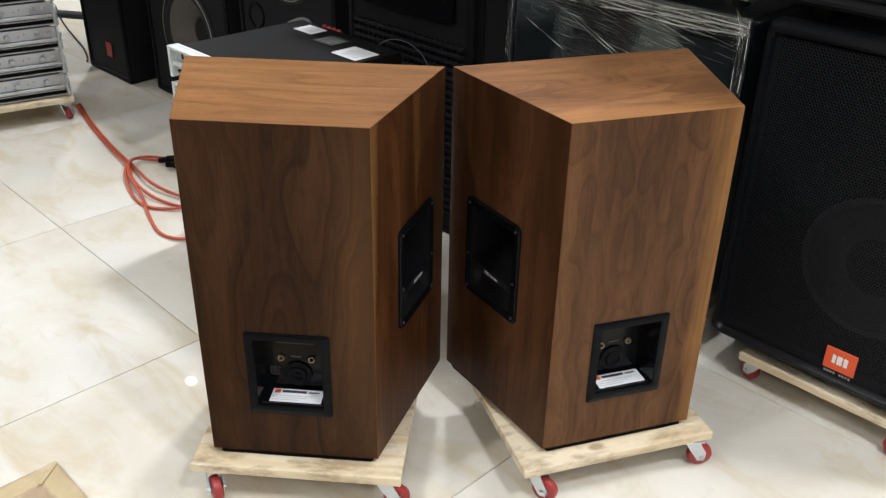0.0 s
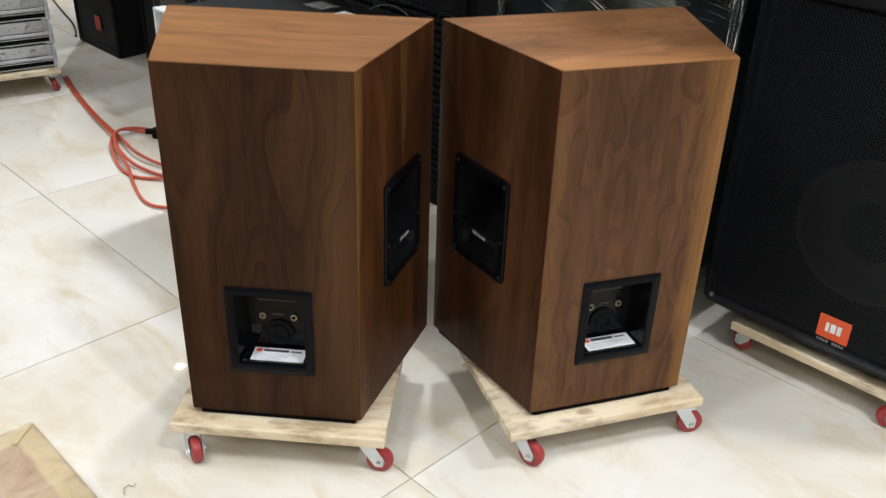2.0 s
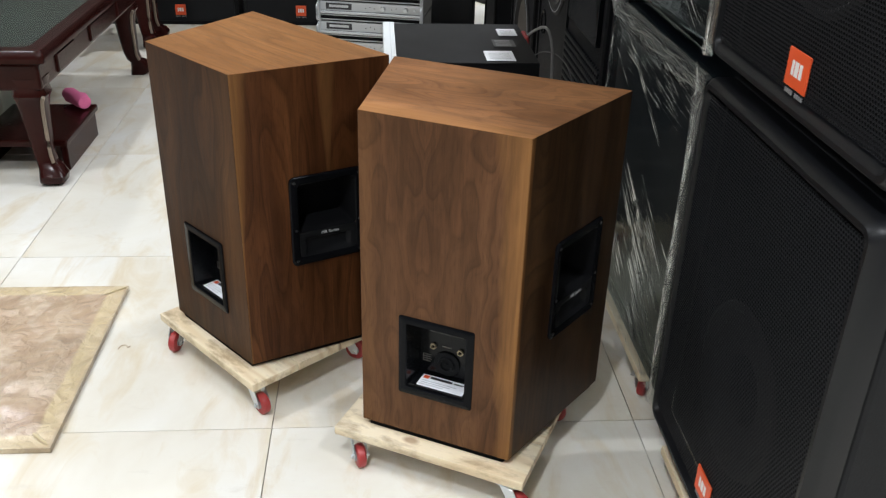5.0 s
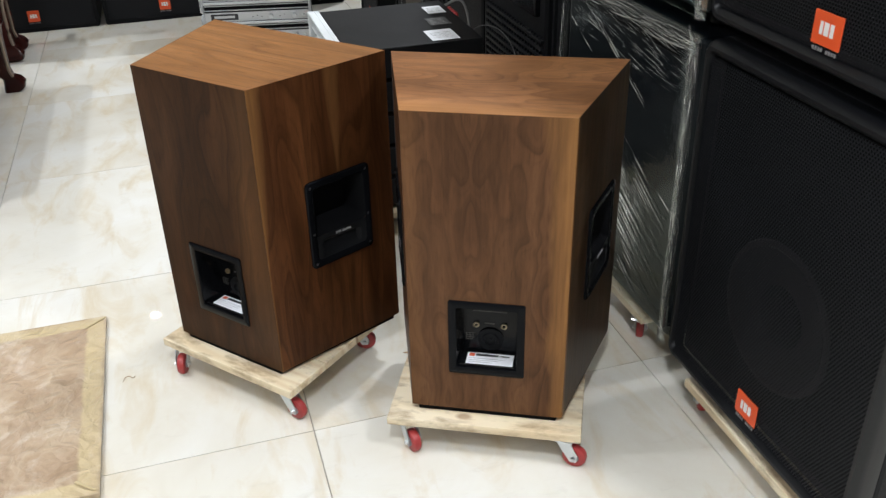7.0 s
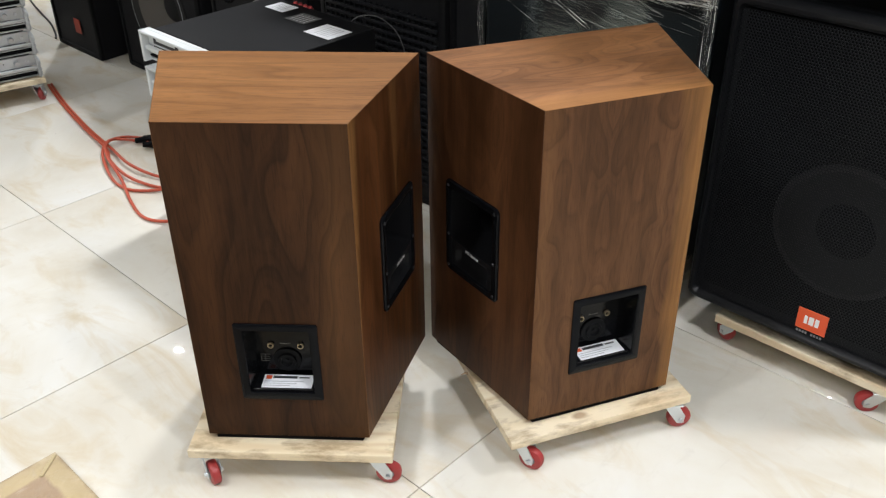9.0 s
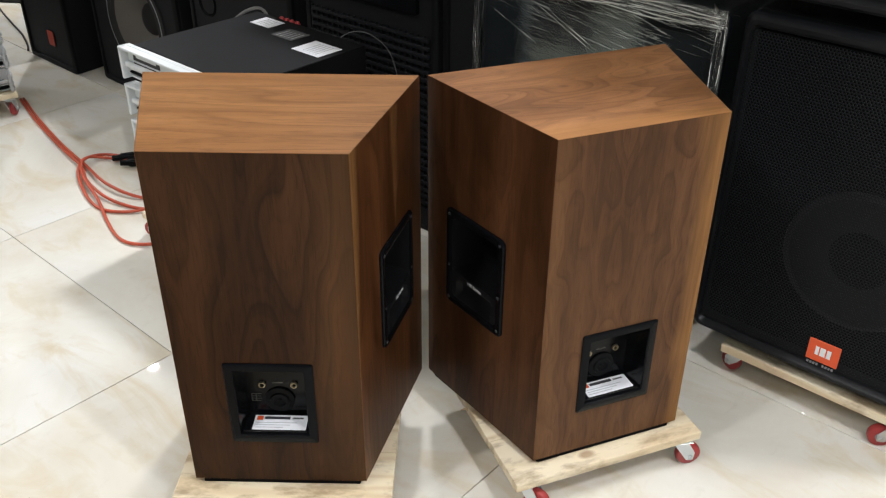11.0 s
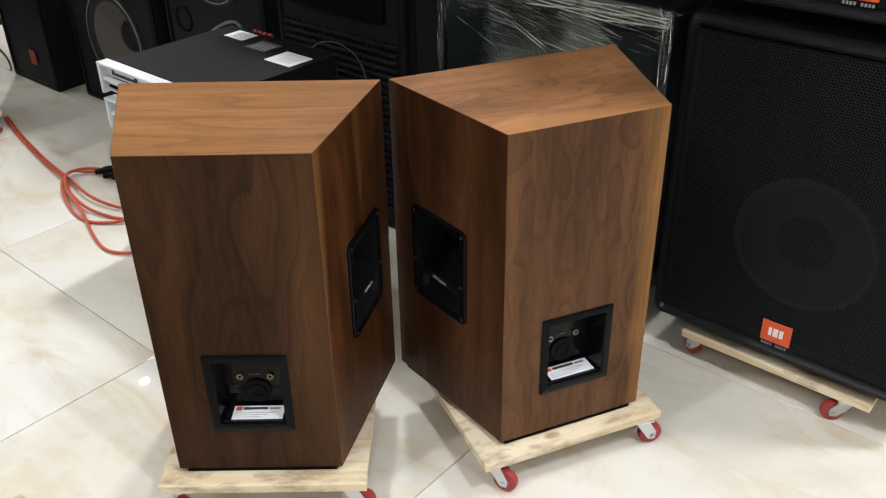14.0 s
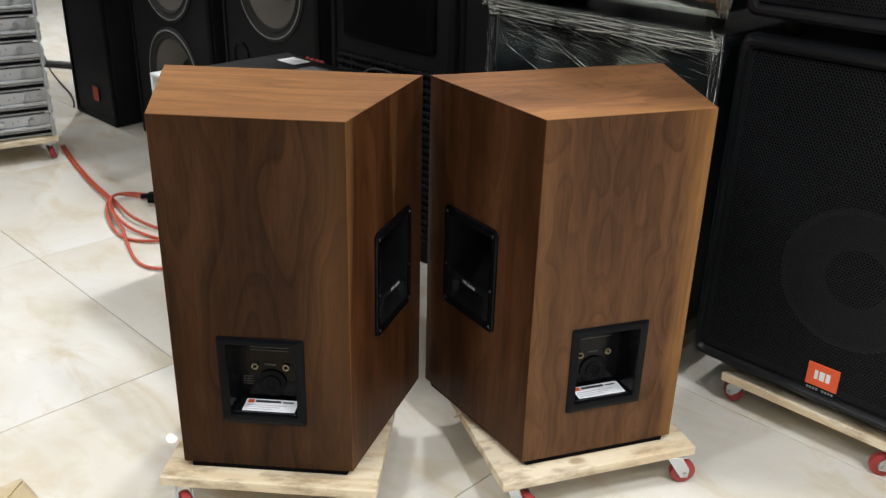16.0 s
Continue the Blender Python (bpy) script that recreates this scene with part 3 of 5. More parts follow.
# ---- dollies ----
def caster(parent, x, y, top, turn):
    """A swivel caster with a red wheel; top is the underside of the board."""
    r = 0.0255
    bm = box(-0.024, 0.024, -0.019, 0.019, -0.003, 0.0, 0.0008, 1)
    lathe([(0.0, -0.003), (0.016, -0.003), (0.017, -0.009), (0.014, -0.012), (0.0, -0.012)], 16, bm)
    drop = top - r
    for sx in (-1, 1):
        own = bmesh.new()
        outline = [(-0.016, -0.010), (0.014, -0.010), (0.030, -drop + 0.010), (0.028, -drop - 0.008), (0.014, -drop - 0.008), (-0.006, -0.026)]
        for xo in (sx * 0.0125, sx * 0.0145):
            own.faces.new([own.verts.new((xo, yy, zz)) for yy, zz in outline])
        fs = own.faces[:]
        a, b = fs[0].verts[:], fs[1].verts[:]
        for k in range(len(a)):
            own.faces.new((a[k], a[(k + 1) % len(a)], b[(k + 1) % len(a)], b[k]))
        merge(bm, own)
    ob = part("caster", bm, STEEL, parent, "zinc-plated swivel caster", pose(x, y, top, 0, 0, turn))
    axle = pose(0, 0.021, -drop, 0, 90, 0)
    part("wheel", lathe([(0.0, -0.0085), (0.011, -0.0085), (0.0115, -0.0095), (0.021, -0.0095), (0.0245, -0.007), (0.0255, -0.003),
                         (0.0255, 0.003), (0.0245, 0.007), (0.021, 0.0095), (0.0115, 0.0095), (0.011, 0.0085), (0.0, 0.0085)], 28), RED_WHEEL, ob, "red polyurethane wheel", axle, True)
    part("hub", lathe([(0.0, -0.0105), (0.0105, -0.0105), (0.0105, 0.0105), (0.0, 0.0105)], 18), HUB_GREY, ob, "grey nylon hub", axle, True)
    part("bolt", lathe([(0.0, -0.019), (0.005, -0.019), (0.005, -0.0145), (0.0028, -0.0145), (0.0028, 0.0145), (0.005, 0.0145), (0.005, 0.019), (0.0, 0.019)], 6), STEEL, ob, "", axle)


def dolly(m, x0, x1, y0, y1, top=0.093, thick=0.020, planks=3, turns=(20, -60, 100, 200), inset=0.05, label="", spots=None):
    d = thing("wooden_dolly", label or "low rough pine dolly on red swivel casters", "dolly", m, "pine dollies")
    step = (y1 - y0) / planks
    for k in range(planks):
        bm = box(x0 + random.uniform(0, 0.003), x1 - random.uniform(0, 0.003), y0 + k * step + (0.0012 if k else 0), y0 + (k + 1) * step, top - thick, top - random.uniform(0, 0.0012), 0.0018, 2)
        part("plank", bm, PINE, d)
    for x in (x0 + 0.05, x1 - 0.05):
        part("batten", box(x - 0.022, x + 0.022, y0 + 0.07, y1 - 0.07, top - thick - 0.012, top - thick, 0.001, 1), PINE, d)
    spots = spots or ((x0 + inset, y0 + inset), (x1 - inset, y0 + inset), (x1 - inset, y1 - inset), (x0 + inset, y1 - inset))
    for (x, y), turn in zip(spots, turns):
        caster(d, x, y, top - thick, turn)
    return d


# ---- the walnut loudspeakers ----
WB, FLARE, DEEP, TALL, FOOT = 0.314, 0.0885, 0.328, 0.660, 0.1063
CUP_W, CUP_H, CUP_Z = 0.153, 0.1755, 0.183
HANDLE_S, HANDLE_Z, HANDLE_W, HANDLE_H = 0.190, 0.326, 0.167, 0.206


def quad_panel(outer, inner, hole=None, depth=0.018):
    """A mitred board between an outer and an inner quad; hole: (s0, s1, t0, t1) as fractions of the outer face."""
    bm = bmesh.new()
    o, i = [Vector(q) for q in outer], [Vector(q) for q in inner]

    def pt(q, s, t):
        return q[0] * (1 - s) * (1 - t) + q[1] * s * (1 - t) + q[2] * s * t + q[3] * (1 - s) * t

    ov = [bm.verts.new(q) for q in o]
    iv = [bm.verts.new(q) for q in i]
    if hole:
        s0, s1, t0, t1 = hole
        nrm = (o[1] - o[0]).cross(o[3] - o[0]).normalized()
        if nrm.dot(i[0] - o[0]) < 0:
            nrm = -nrm
        hq = [pt(o, s, t) for s, t in ((s0, t0), (s1, t0), (s1, t1), (s0, t1))]
        hv = [bm.verts.new(q) for q in hq]
        gv = [bm.verts.new(q + nrm * depth) for q in hq]
        for k in range(4):
            n = (k + 1) % 4
            bm.faces.new((ov[k], ov[n], hv[n], hv[k]))
            bm.faces.new((hv[k], hv[n], gv[n], gv[k]))
            bm.faces.new((iv[k], gv[k], gv[n], iv[n]))
    else:
        bm.faces.new(ov)
        bm.faces.new(iv)
    for k in range(4):
        n = (k + 1) % 4
        bm.faces.new((ov[k], ov[n], iv[n], iv[k]))
    bmesh.ops.recalc_face_normals(bm, faces=bm.faces)
    rim = [e for e in bm.edges if e.verts[0] in ov and e.verts[1] in ov]
    bmesh.ops.bevel(bm, geom=rim, offset=0.0009, segments=2, affect="EDGES", profile=0.5)
    return bm


def side_handle(spk, m):
    """A moulded carrying handle let into a side; x runs along the side, y up, z out of the wood."""
    w, h = HANDLE_W, HANDLE_H
    bm = bmesh.new()
    n = 5

    def loop(lw, lh, r, z, ccx=0.0, ccy=0.0):
        return [(x, y, z) for x, y in rounded_rect(lw, lh, r, n, ccx, ccy)]

    rows = bridge_loops(bm, [loop(w, h, 0.012, 0.0), loop(w, h, 0.012, 0.0035), loop(w - 0.005, h - 0.005, 0.010, 0.0055),
                             loop(w - 0.030, h - 0.030, 0.008, 0.0055), loop(w - 0.036, h - 0.036, 0.008, 0.0035)])
    ob = part("handle", bm, BLACK_GLOSS, spk, "black moulded plastic carrying handle", m, True)
    bm = bmesh.new()
    rows = bridge_loops(bm, [loop(0.131, 0.112, 0.008, 0.0036, 0, 0.029), loop(0.124, 0.104, 0.008, -0.010, 0, 0.029), loop(0.116, 0.094, 0.012, -0.062, 0, 0.030)])
    bm.faces.new(rows[-1])
    part("bowl", bm, VOID, ob, "deep black hand recess", None, True)
    bm = bmesh.new()
    prof = [(-0.085, 0.0036), (-0.079, -0.001), (-0.064, -0.008), (-0.050, -0.007), (-0.044, 0.000), (-0.034, 0.0042), (-0.027, 0.0038)]
    cols = []
    for x in (-0.0655, -0.052, -0.045, 0.045, 0.052, 0.0655):
        flat = abs(x) > 0.05
        cols.append([bm.verts.new((x, y, (0.0036 if flat else z))) for y, z in prof])
    for a, b in zip(cols, cols[1:]):
        for k in range(len(prof) - 1):
            bm.faces.new((a[k], b[k], b[k + 1], a[k + 1]))
    part("grip", bm, BLACK_SATIN, ob, "black grip bar with a scooped lower edge", None, True)
    for x in (-w / 2 + 0.011, w / 2 - 0.011):
        for y in (-h / 2 + 0.012, -0.018, h / 2 - 0.012):
            part("screw", lathe([(0.0, 0.0072), (0.0022, 0.0070), (0.0034, 0.0054), (0.0034, 0.004)], 10), STEEL_GREY, ob, "", pose(x, y, 0), True)
    text_mesh("lettering", "MR Series", 0.0100, PALE_PRINT, ob, pose(0.004, -0.0345, 0.0046))
    return ob


def input_cup(spk):
    """The recessed connector cup in the back; x across, y into the box."""
    w, h, d = CUP_W, CUP_H, 0.055
    zc = FOOT + CUP_Z
    frame_m = pose(0, 0, zc, 90, 0, 0)

    def loop(lw, lh, r, out, cy=0.0):
        return [(x, y, out) for x, y in rounded_rect(lw, lh, r, 3, 0, cy)]

    bm = bmesh.new()
    bridge_loops(bm, [loop(w, h, 0.004, 0.0), loop(w, h, 0.004, 0.0022), loop(w - 0.003, h - 0.003, 0.003, 0.0034),
                      loop(w - 0.031, h - 0.030, 0.003, 0.0034), loop(w - 0.033, h - 0.032, 0.003, 0.001)])
    cup = part("connector_cup", bm, BLACK_GLOSS, spk, "black recessed connector cup with jacks", frame_m, True)
    bm = bmesh.new()
    rows = bridge_loops(bm, [loop(w - 0.033, h - 0.032, 0.003, 0.0011), loop(w - 0.035, h - 0.035, 0.004, -0.02), loop(w - 0.042, h - 0.042, 0.006, -d, -0.0035)])
    bm.faces.new(rows[-1])
    part("recess", bm, RECESS, cup, "", None, True)
    for x in (-0.0275, 0.0295):
        part("jack_socket", lathe([(0.0, -0.004), (0.0040, -0.004), (0.0040, 0.003), (0.0062, 0.003), (0.0062, 0.0), (0.0065, -0.001)], 16), BRASS, cup, "brass jack socket ring", pose(x, -0.002, -d + 0.002), True)
    part("round_socket", lathe([(0.0, 0.006), (0.0035, 0.006), (0.0035, 0.003), (0.011, 0.003), (0.012, 0.008), (0.0165, 0.008), (0.018, 0.004), (0.0265, 0.003), (0.0265, 0.0)], 28), BLACK_SATIN, cup, "round black speaker socket", pose(0.002, -0.036, -d + 0.001), True)
    for k in range(4):
        y = -0.0415 + k * 0.0052
        part("print_block", box(-0.049, -0.033 + 0.002 * (k % 2), y, y + 0.0012, -d + 0.0002, -d + 0.0006), DIM_PRINT, cup)
    for x in (-0.0495, -0.0415):
        part("print_block", box(x, x + 0.0010, -0.0415, -0.0247, -d + 0.0007, -d + 0.0010), DIM_PRINT, cup)
    for k in range(3):
        part("print_line", box(-0.035, 0.035, 0.030 + k * 0.006, 0.032 + k * 0.006, -d + 0.0002, -d + 0.0006), DIM_PRINT, cup)
    part("print_line", box(-0.010, 0.010, 0.000, 0.003, -d + 0.0002, -d + 0.0006), DIM_PRINT, cup)
    floor_y = -(h - 0.035) / 2
    part("lip", tube([(-w / 2 + 0.020, floor_y + 0.0016, -0.0045), (w / 2 - 0.020, floor_y + 0.0016, -0.0045)], 0.0013, 10), LIP_GLOSS, cup, "polished edge of the cup", None, True)
    st = pose(0.004, floor_y + 0.0012, -0.028, -90, 0, 0)
    lab = part("sticker", box(-0.048, 0.048, -0.019, 0.019, 0, 0.0004, 0.0), PAPER, cup, "white printed sticker", st)
    part("mark", box(-0.044, -0.033, 0.006, 0.016, 0.0005, 0.0008), ORANGE, lab)
    part("print_bar", box(-0.030, 0.016, 0.008, 0.015, 0.0005, 0.0008), DARK_PRINT, lab)
    part("print_bar", box(0.020, 0.040, 0.009, 0.013, 0.0005, 0.0008), GREY_PRINT, lab)
    for k in range(3):
        part("print_line", box(-0.044, 0.030 - 0.012 * k, -0.0015 - k * 0.006, -0.0002 - k * 0.006, 0.0005, 0.0008), PALE_PRINT, lab)


def walnut_speaker(m, mats, label):
    spk = thing("loudspeaker", label, "loudspeaker", m, "walnut loudspeakers")
    t = 0.018
    z0, z1 = FOOT, FOOT + TALL
    hb, hf = WB / 2, WB / 2 + FLARE
    O = {"nl": (-hb, 0), "nr": (hb, 0), "fl": (-hf, DEEP), "fr": (hf, DEEP)}
    k = t * FLARE / DEEP
    I = {"nl": (-hb + t - k, t), "nr": (hb - t + k, t), "fl": (-hf + t + k, DEEP - t), "fr": (hf - t - k, DEEP - t)}

    def corner(S, key, z):
        return (*S[key], z)

    def panel(name, keys, mat, hole=None, lbl=""):
        outer = [corner(O, a, z0 if b == "b" else z1) for a, b in keys]
        inner = [corner(I, a, z0 + t if b == "b" else z1 - t) for a, b in keys]
        return part(name, quad_panel(outer, inner, hole), mat, spk, lbl)

    hole = ((hb - CUP_W / 2 + 0.01) / WB, (hb + CUP_W / 2 - 0.01) / WB, (CUP_Z - CUP_H / 2 + 0.01) / TALL, (CUP_Z + CUP_H / 2 - 0.01) / TALL)
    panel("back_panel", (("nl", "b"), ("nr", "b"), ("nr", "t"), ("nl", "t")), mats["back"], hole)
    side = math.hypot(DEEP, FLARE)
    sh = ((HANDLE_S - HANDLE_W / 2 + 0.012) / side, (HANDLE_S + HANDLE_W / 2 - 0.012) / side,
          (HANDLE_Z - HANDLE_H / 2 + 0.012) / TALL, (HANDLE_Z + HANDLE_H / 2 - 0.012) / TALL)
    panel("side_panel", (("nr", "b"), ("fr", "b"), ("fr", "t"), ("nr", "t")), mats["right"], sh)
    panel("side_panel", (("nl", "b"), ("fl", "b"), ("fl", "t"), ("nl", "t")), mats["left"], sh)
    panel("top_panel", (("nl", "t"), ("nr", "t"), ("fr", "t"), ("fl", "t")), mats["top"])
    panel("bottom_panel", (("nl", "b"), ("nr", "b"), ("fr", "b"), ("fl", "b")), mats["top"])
    panel("front_baffle", (("fl", "b"), ("fr", "b"), ("fr", "t"), ("fl", "t")), BLACK)
    a = math.degrees(math.atan2(FLARE, DEEP))
    for sx in (1, -1):
        x = sx * (hb + FLARE * HANDLE_S / side)
        y = DEEP * HANDLE_S / side
        if sx > 0:
            hm = pose(x, y, z0 + HANDLE_Z, 0, 0, 90 - a) @ pose(0, 0, 0, 90, 0, 0)
        else:
            hm = pose(x, y, z0 + HANDLE_Z, 0, 0, -90 + a) @ pose(0, 0, 0, 90, 0, 0)
        side_handle(spk, hm)
    input_cup(spk)
    q = 0.010
    base = [(-hb + 0.013, 0.006), (hb - 0.013, 0.006), (hf - q, DEEP - q), (-hf + q, DEEP - q)]
    part("plinth", prism(base, 0.0932, z0 + 0.0002), VOID, spk, "black rubber base")
    return spk


LEFT = pose(-0.2735, 1.2951, 0, 0, 0, -4.27)
RIGHT = pose(0.3446, 1.3687, 0, 0, 0, 18.09)
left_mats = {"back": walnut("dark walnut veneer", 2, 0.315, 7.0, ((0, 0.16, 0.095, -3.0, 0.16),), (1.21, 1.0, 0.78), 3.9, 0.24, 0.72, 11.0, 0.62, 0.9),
             # tone lowered for the shade between the two boxes
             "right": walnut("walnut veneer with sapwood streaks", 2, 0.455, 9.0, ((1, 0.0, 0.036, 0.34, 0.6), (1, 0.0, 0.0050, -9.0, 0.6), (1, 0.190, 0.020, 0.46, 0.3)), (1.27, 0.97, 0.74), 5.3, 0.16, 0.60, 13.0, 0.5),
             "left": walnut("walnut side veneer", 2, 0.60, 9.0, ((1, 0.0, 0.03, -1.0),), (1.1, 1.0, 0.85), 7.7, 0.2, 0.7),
             # top tone raised to paint in the light from above
             "top": walnut("golden walnut top veneer, light toned in", 0, 2.1, 9.0, (), (1.06, 1.02, 0.85), 11.2, 0.10, 0.44, 12.0, 0.14, 0.45)}
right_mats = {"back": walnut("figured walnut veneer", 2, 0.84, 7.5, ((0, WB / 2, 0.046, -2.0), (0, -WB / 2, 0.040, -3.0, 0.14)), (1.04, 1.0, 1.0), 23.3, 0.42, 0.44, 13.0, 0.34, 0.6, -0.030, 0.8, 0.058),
              # both sides darker than the back: their shade is put into the tone
              "right": walnut("plain walnut side veneer, shade toned in", 2, 0.46, 9.0, ((1, 0.0, 0.012, -3.0),), (0.94, 1.0, 1.02), 17.9, 0.2, 0.6),
              "left": walnut("red walnut side veneer, shade toned in", 2, 0.48, 9.0, (), (1.15, 0.98, 0.93), 21.3, 0.18, 0.6, 12.0, 0.5),
              # brightened well past the back, as if lit from overhead
              "top": walnut("swirled walnut top veneer, light toned in", 0, 2.25, 9.0, ((1, 0.0, 0.044, -5.0, 0.40),), (1.05, 1.01, 0.97), 31.4, 0.30, 0.46, 15.0, 0.48, 0.5, None, 0.7)}
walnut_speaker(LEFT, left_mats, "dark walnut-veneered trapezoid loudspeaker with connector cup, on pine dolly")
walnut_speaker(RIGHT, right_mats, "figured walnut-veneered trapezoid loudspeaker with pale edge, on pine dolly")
dolly(LEFT, -0.197, 0.207, -0.034, 0.334, turns=(213, -92, -60, 200), inset=0.04, spots=((-0.166, -0.004), (0.172, -0.006), (0.150, 0.275), (-0.157, 0.285)),
      label="low rough pine dolly on red casters under the dark walnut loudspeaker")
dolly(RIGHT, -0.208, 0.202, -0.034, 0.334, turns=(-140, -102, -75, 200), inset=0.04, spots=((-0.168, -0.005), (0.168, -0.012), (0.150, 0.285), (-0.157, 0.285)),
      label="low rough pine dolly on red casters under the figured walnut loudspeaker")
figured_dolly = bpy.data.objects["wooden_dolly.001"]
part("splinter", tube([(-0.204, 0.200, 0.084), (-0.212, 0.203, 0.086), (-0.222, 0.202, 0.085)], [0.004, 0.0025, 0.0008], 6), CARTON, figured_dolly, "torn brown splinter at the edge of a plank", None, True)


# ---- the black subwoofers ----
def hex_grille(w, h, pitch=0.0105, web=0.0016, thick=0.0012):
    """A perforated steel sheet in x (width) and y (height), z out."""
    verts, faces = [], []
    rad = pitch / math.sqrt(3)
    rin = rad - web / math.cos(radians(30)) * 0.5 - 0.0006
    dx, dy = pitch, rad * 1.5
    rows = int(h / dy)
    cols = int(w / dx)
    for j in range(rows):
        for i in range(cols):
            cx = -w / 2 + (i + 0.5 + 0.5 * (j % 2)) * dx
            cy = -h / 2 + (j + 0.5) * dy
            if abs(cx) > w / 2 - rad or abs(cy) > h / 2 - rad:
                continue
            b = len(verts)
            for rr, z in ((rad, 0.0), (rin, 0.0), (rin, -thick)):
                for k in range(6):
                    a = radians(60 * k + 30)
                    verts.append((cx + rr * math.cos(a), cy + rr * math.sin(a), z))
            for k in range(6):
                n = (k + 1) % 6
                faces.append((b + k, b + n, b + 6 + n, b + 6 + k))
                faces.append((b + 6 + k, b + 6 + n, b + 12 + n, b + 12 + k))
    me = bpy.data.meshes.new("grille")
    me.from_pydata(verts, [], faces)
    me.materials.append(GRILLE)
    return me


SUB_W, SUB_H, SUB_D = 0.600, 0.726, 0.62
SUB_GRILLE = hex_grille(0.566, 0.676, 0.0068, 0.0011, 0.0008)


def badge(parent, x, z, y, w=0.066, h=0.052, enamel=None):
    """An orange maker's plate with a plain pale mark, and a line of pale print under it."""
    b = part("badge", box(-w / 2, w / 2, -0.003, 0.0, -h / 2, h / 2, 0.0008, 1), enamel or ORANGE, parent, "orange enamelled maker's badge", pose(x, y, z))
    if enamel:
        return b
    for x0, x1 in ((-0.0165, -0.0095), (-0.0065, 0.0045), (0.0075, 0.0160)):
        part("mark", box(x0, x1, -0.0034, -0.0031, -0.0095, 0.0110), WHITE_PRINT, b, "plain pale mark")
    for k in range(9):
        x0 = -0.029 + k * 0.0065
        if k != 4:
            part("print", box(x0, x0 + 0.0042, -0.0014, -0.0004, -h / 2 - 0.0105, -h / 2 - 0.0045), LOW_PRINT, b)
    return b


def subwoofer(m, label, feet=0.012, plate=0.0):
    """x across the front, y into the box, the front at y = 0."""
    s = thing("subwoofer", label, "loudspeaker", m, "black subwoofers")
    w, h, d = SUB_W, SUB_H, SUB_D
    part("cabinet", box(-w / 2, w / 2, 0.045, d, 0, h, 0.012, 3), BLACK, s)
    for x in (-w / 2 + 0.07, w / 2 - 0.07):
        for y in (0.10, d - 0.07):
            part("foot", lathe([(0.0, -feet), (0.020, -feet), (0.024, 0.0), (0.024, 0.004), (0.0, 0.004)], 16), RUBBER, s, "", pose(x, y, 0))
    bm = bmesh.new()

    def loop(lw, lh, r, y):
        return [(x, y, z + h / 2) for x, z in rounded_rect(lw, lh, r, 4)]

    bridge_loops(bm, [loop(w, h, 0.020, 0.046), loop(w, h, 0.020, 0.020), loop(w - 0.006, h - 0.006, 0.020, 0.009), loop(w - 0.020, h - 0.020, 0.020, 0.001),
                      loop(w - 0.034, h - 0.034, 0.018, 0.001), loop(w - 0.036, h - 0.050, 0.016, 0.008), loop(w - 0.040, h - 0.056, 0.014, 0.020)])
    part("front_frame", bm, FRAME_BLACK, s, "rounded black front frame", None, True)
    bm = bmesh.new()
    bm.faces.new([bm.verts.new(q) for q in loop(w - 0.04, h - 0.06, 0.02, 0.044)])
    part("baffle", bm, VOID, s)
    link_mesh("grille", SUB_GRILLE, GRILLE, s, pose(0, 0.009, h / 2, 90, 0, 0))
    tagged(s.children[-1], "black hexagon-perforated steel grille")
    wm = pose(0.012, 0.030, 0.285, 90, 0, 0) @ pose(0, 0, -0.012)
    woofer = part("woofer", lathe([(0.150, 0.020), (0.147, 0.026), (0.140, 0.027), (0.134, 0.022)], 40), RUBBER, s, "black woofer behind the grille", wm, True)
    part("cone", lathe([(0.135, 0.025), (0.095, 0.019), (0.060, 0.010)], 40), CONE_BLACK, woofer, "", None, True)
    part("dust_cap", lathe([(0.062, 0.010), (0.050, 0.017), (0.028, 0.021), (0.0, 0.022)], 28), VOID, woofer, "", None, True)
    badge(s, plate, 0.066, 0.0075)
    return s


FACE = -90  # turns a thing so that its front looks away from the wall of loudspeakers
subwoofer(at(0.800, -0.402, 0.105, FACE), "black subwoofer with perforated steel grille and orange badge on a dolly", 0.0208)
subwoofer(at(0.800, -0.402, 0.105 + SUB_H + 0.034, FACE), "black subwoofer with orange badge stacked on another subwoofer", 0.034, 0.02)
dolly(at(0.806, -0.402, 0, FACE), -0.218, 0.225, 0.0, 0.46, top=0.084, turns=(70, 120, 20, 200), planks=4, spots=((-0.18, 0.035), (0.165, 0.025), (0.19, 0.42), (-0.19, 0.42)),
      label="low rough pine dolly on red casters under the black subwoofers")


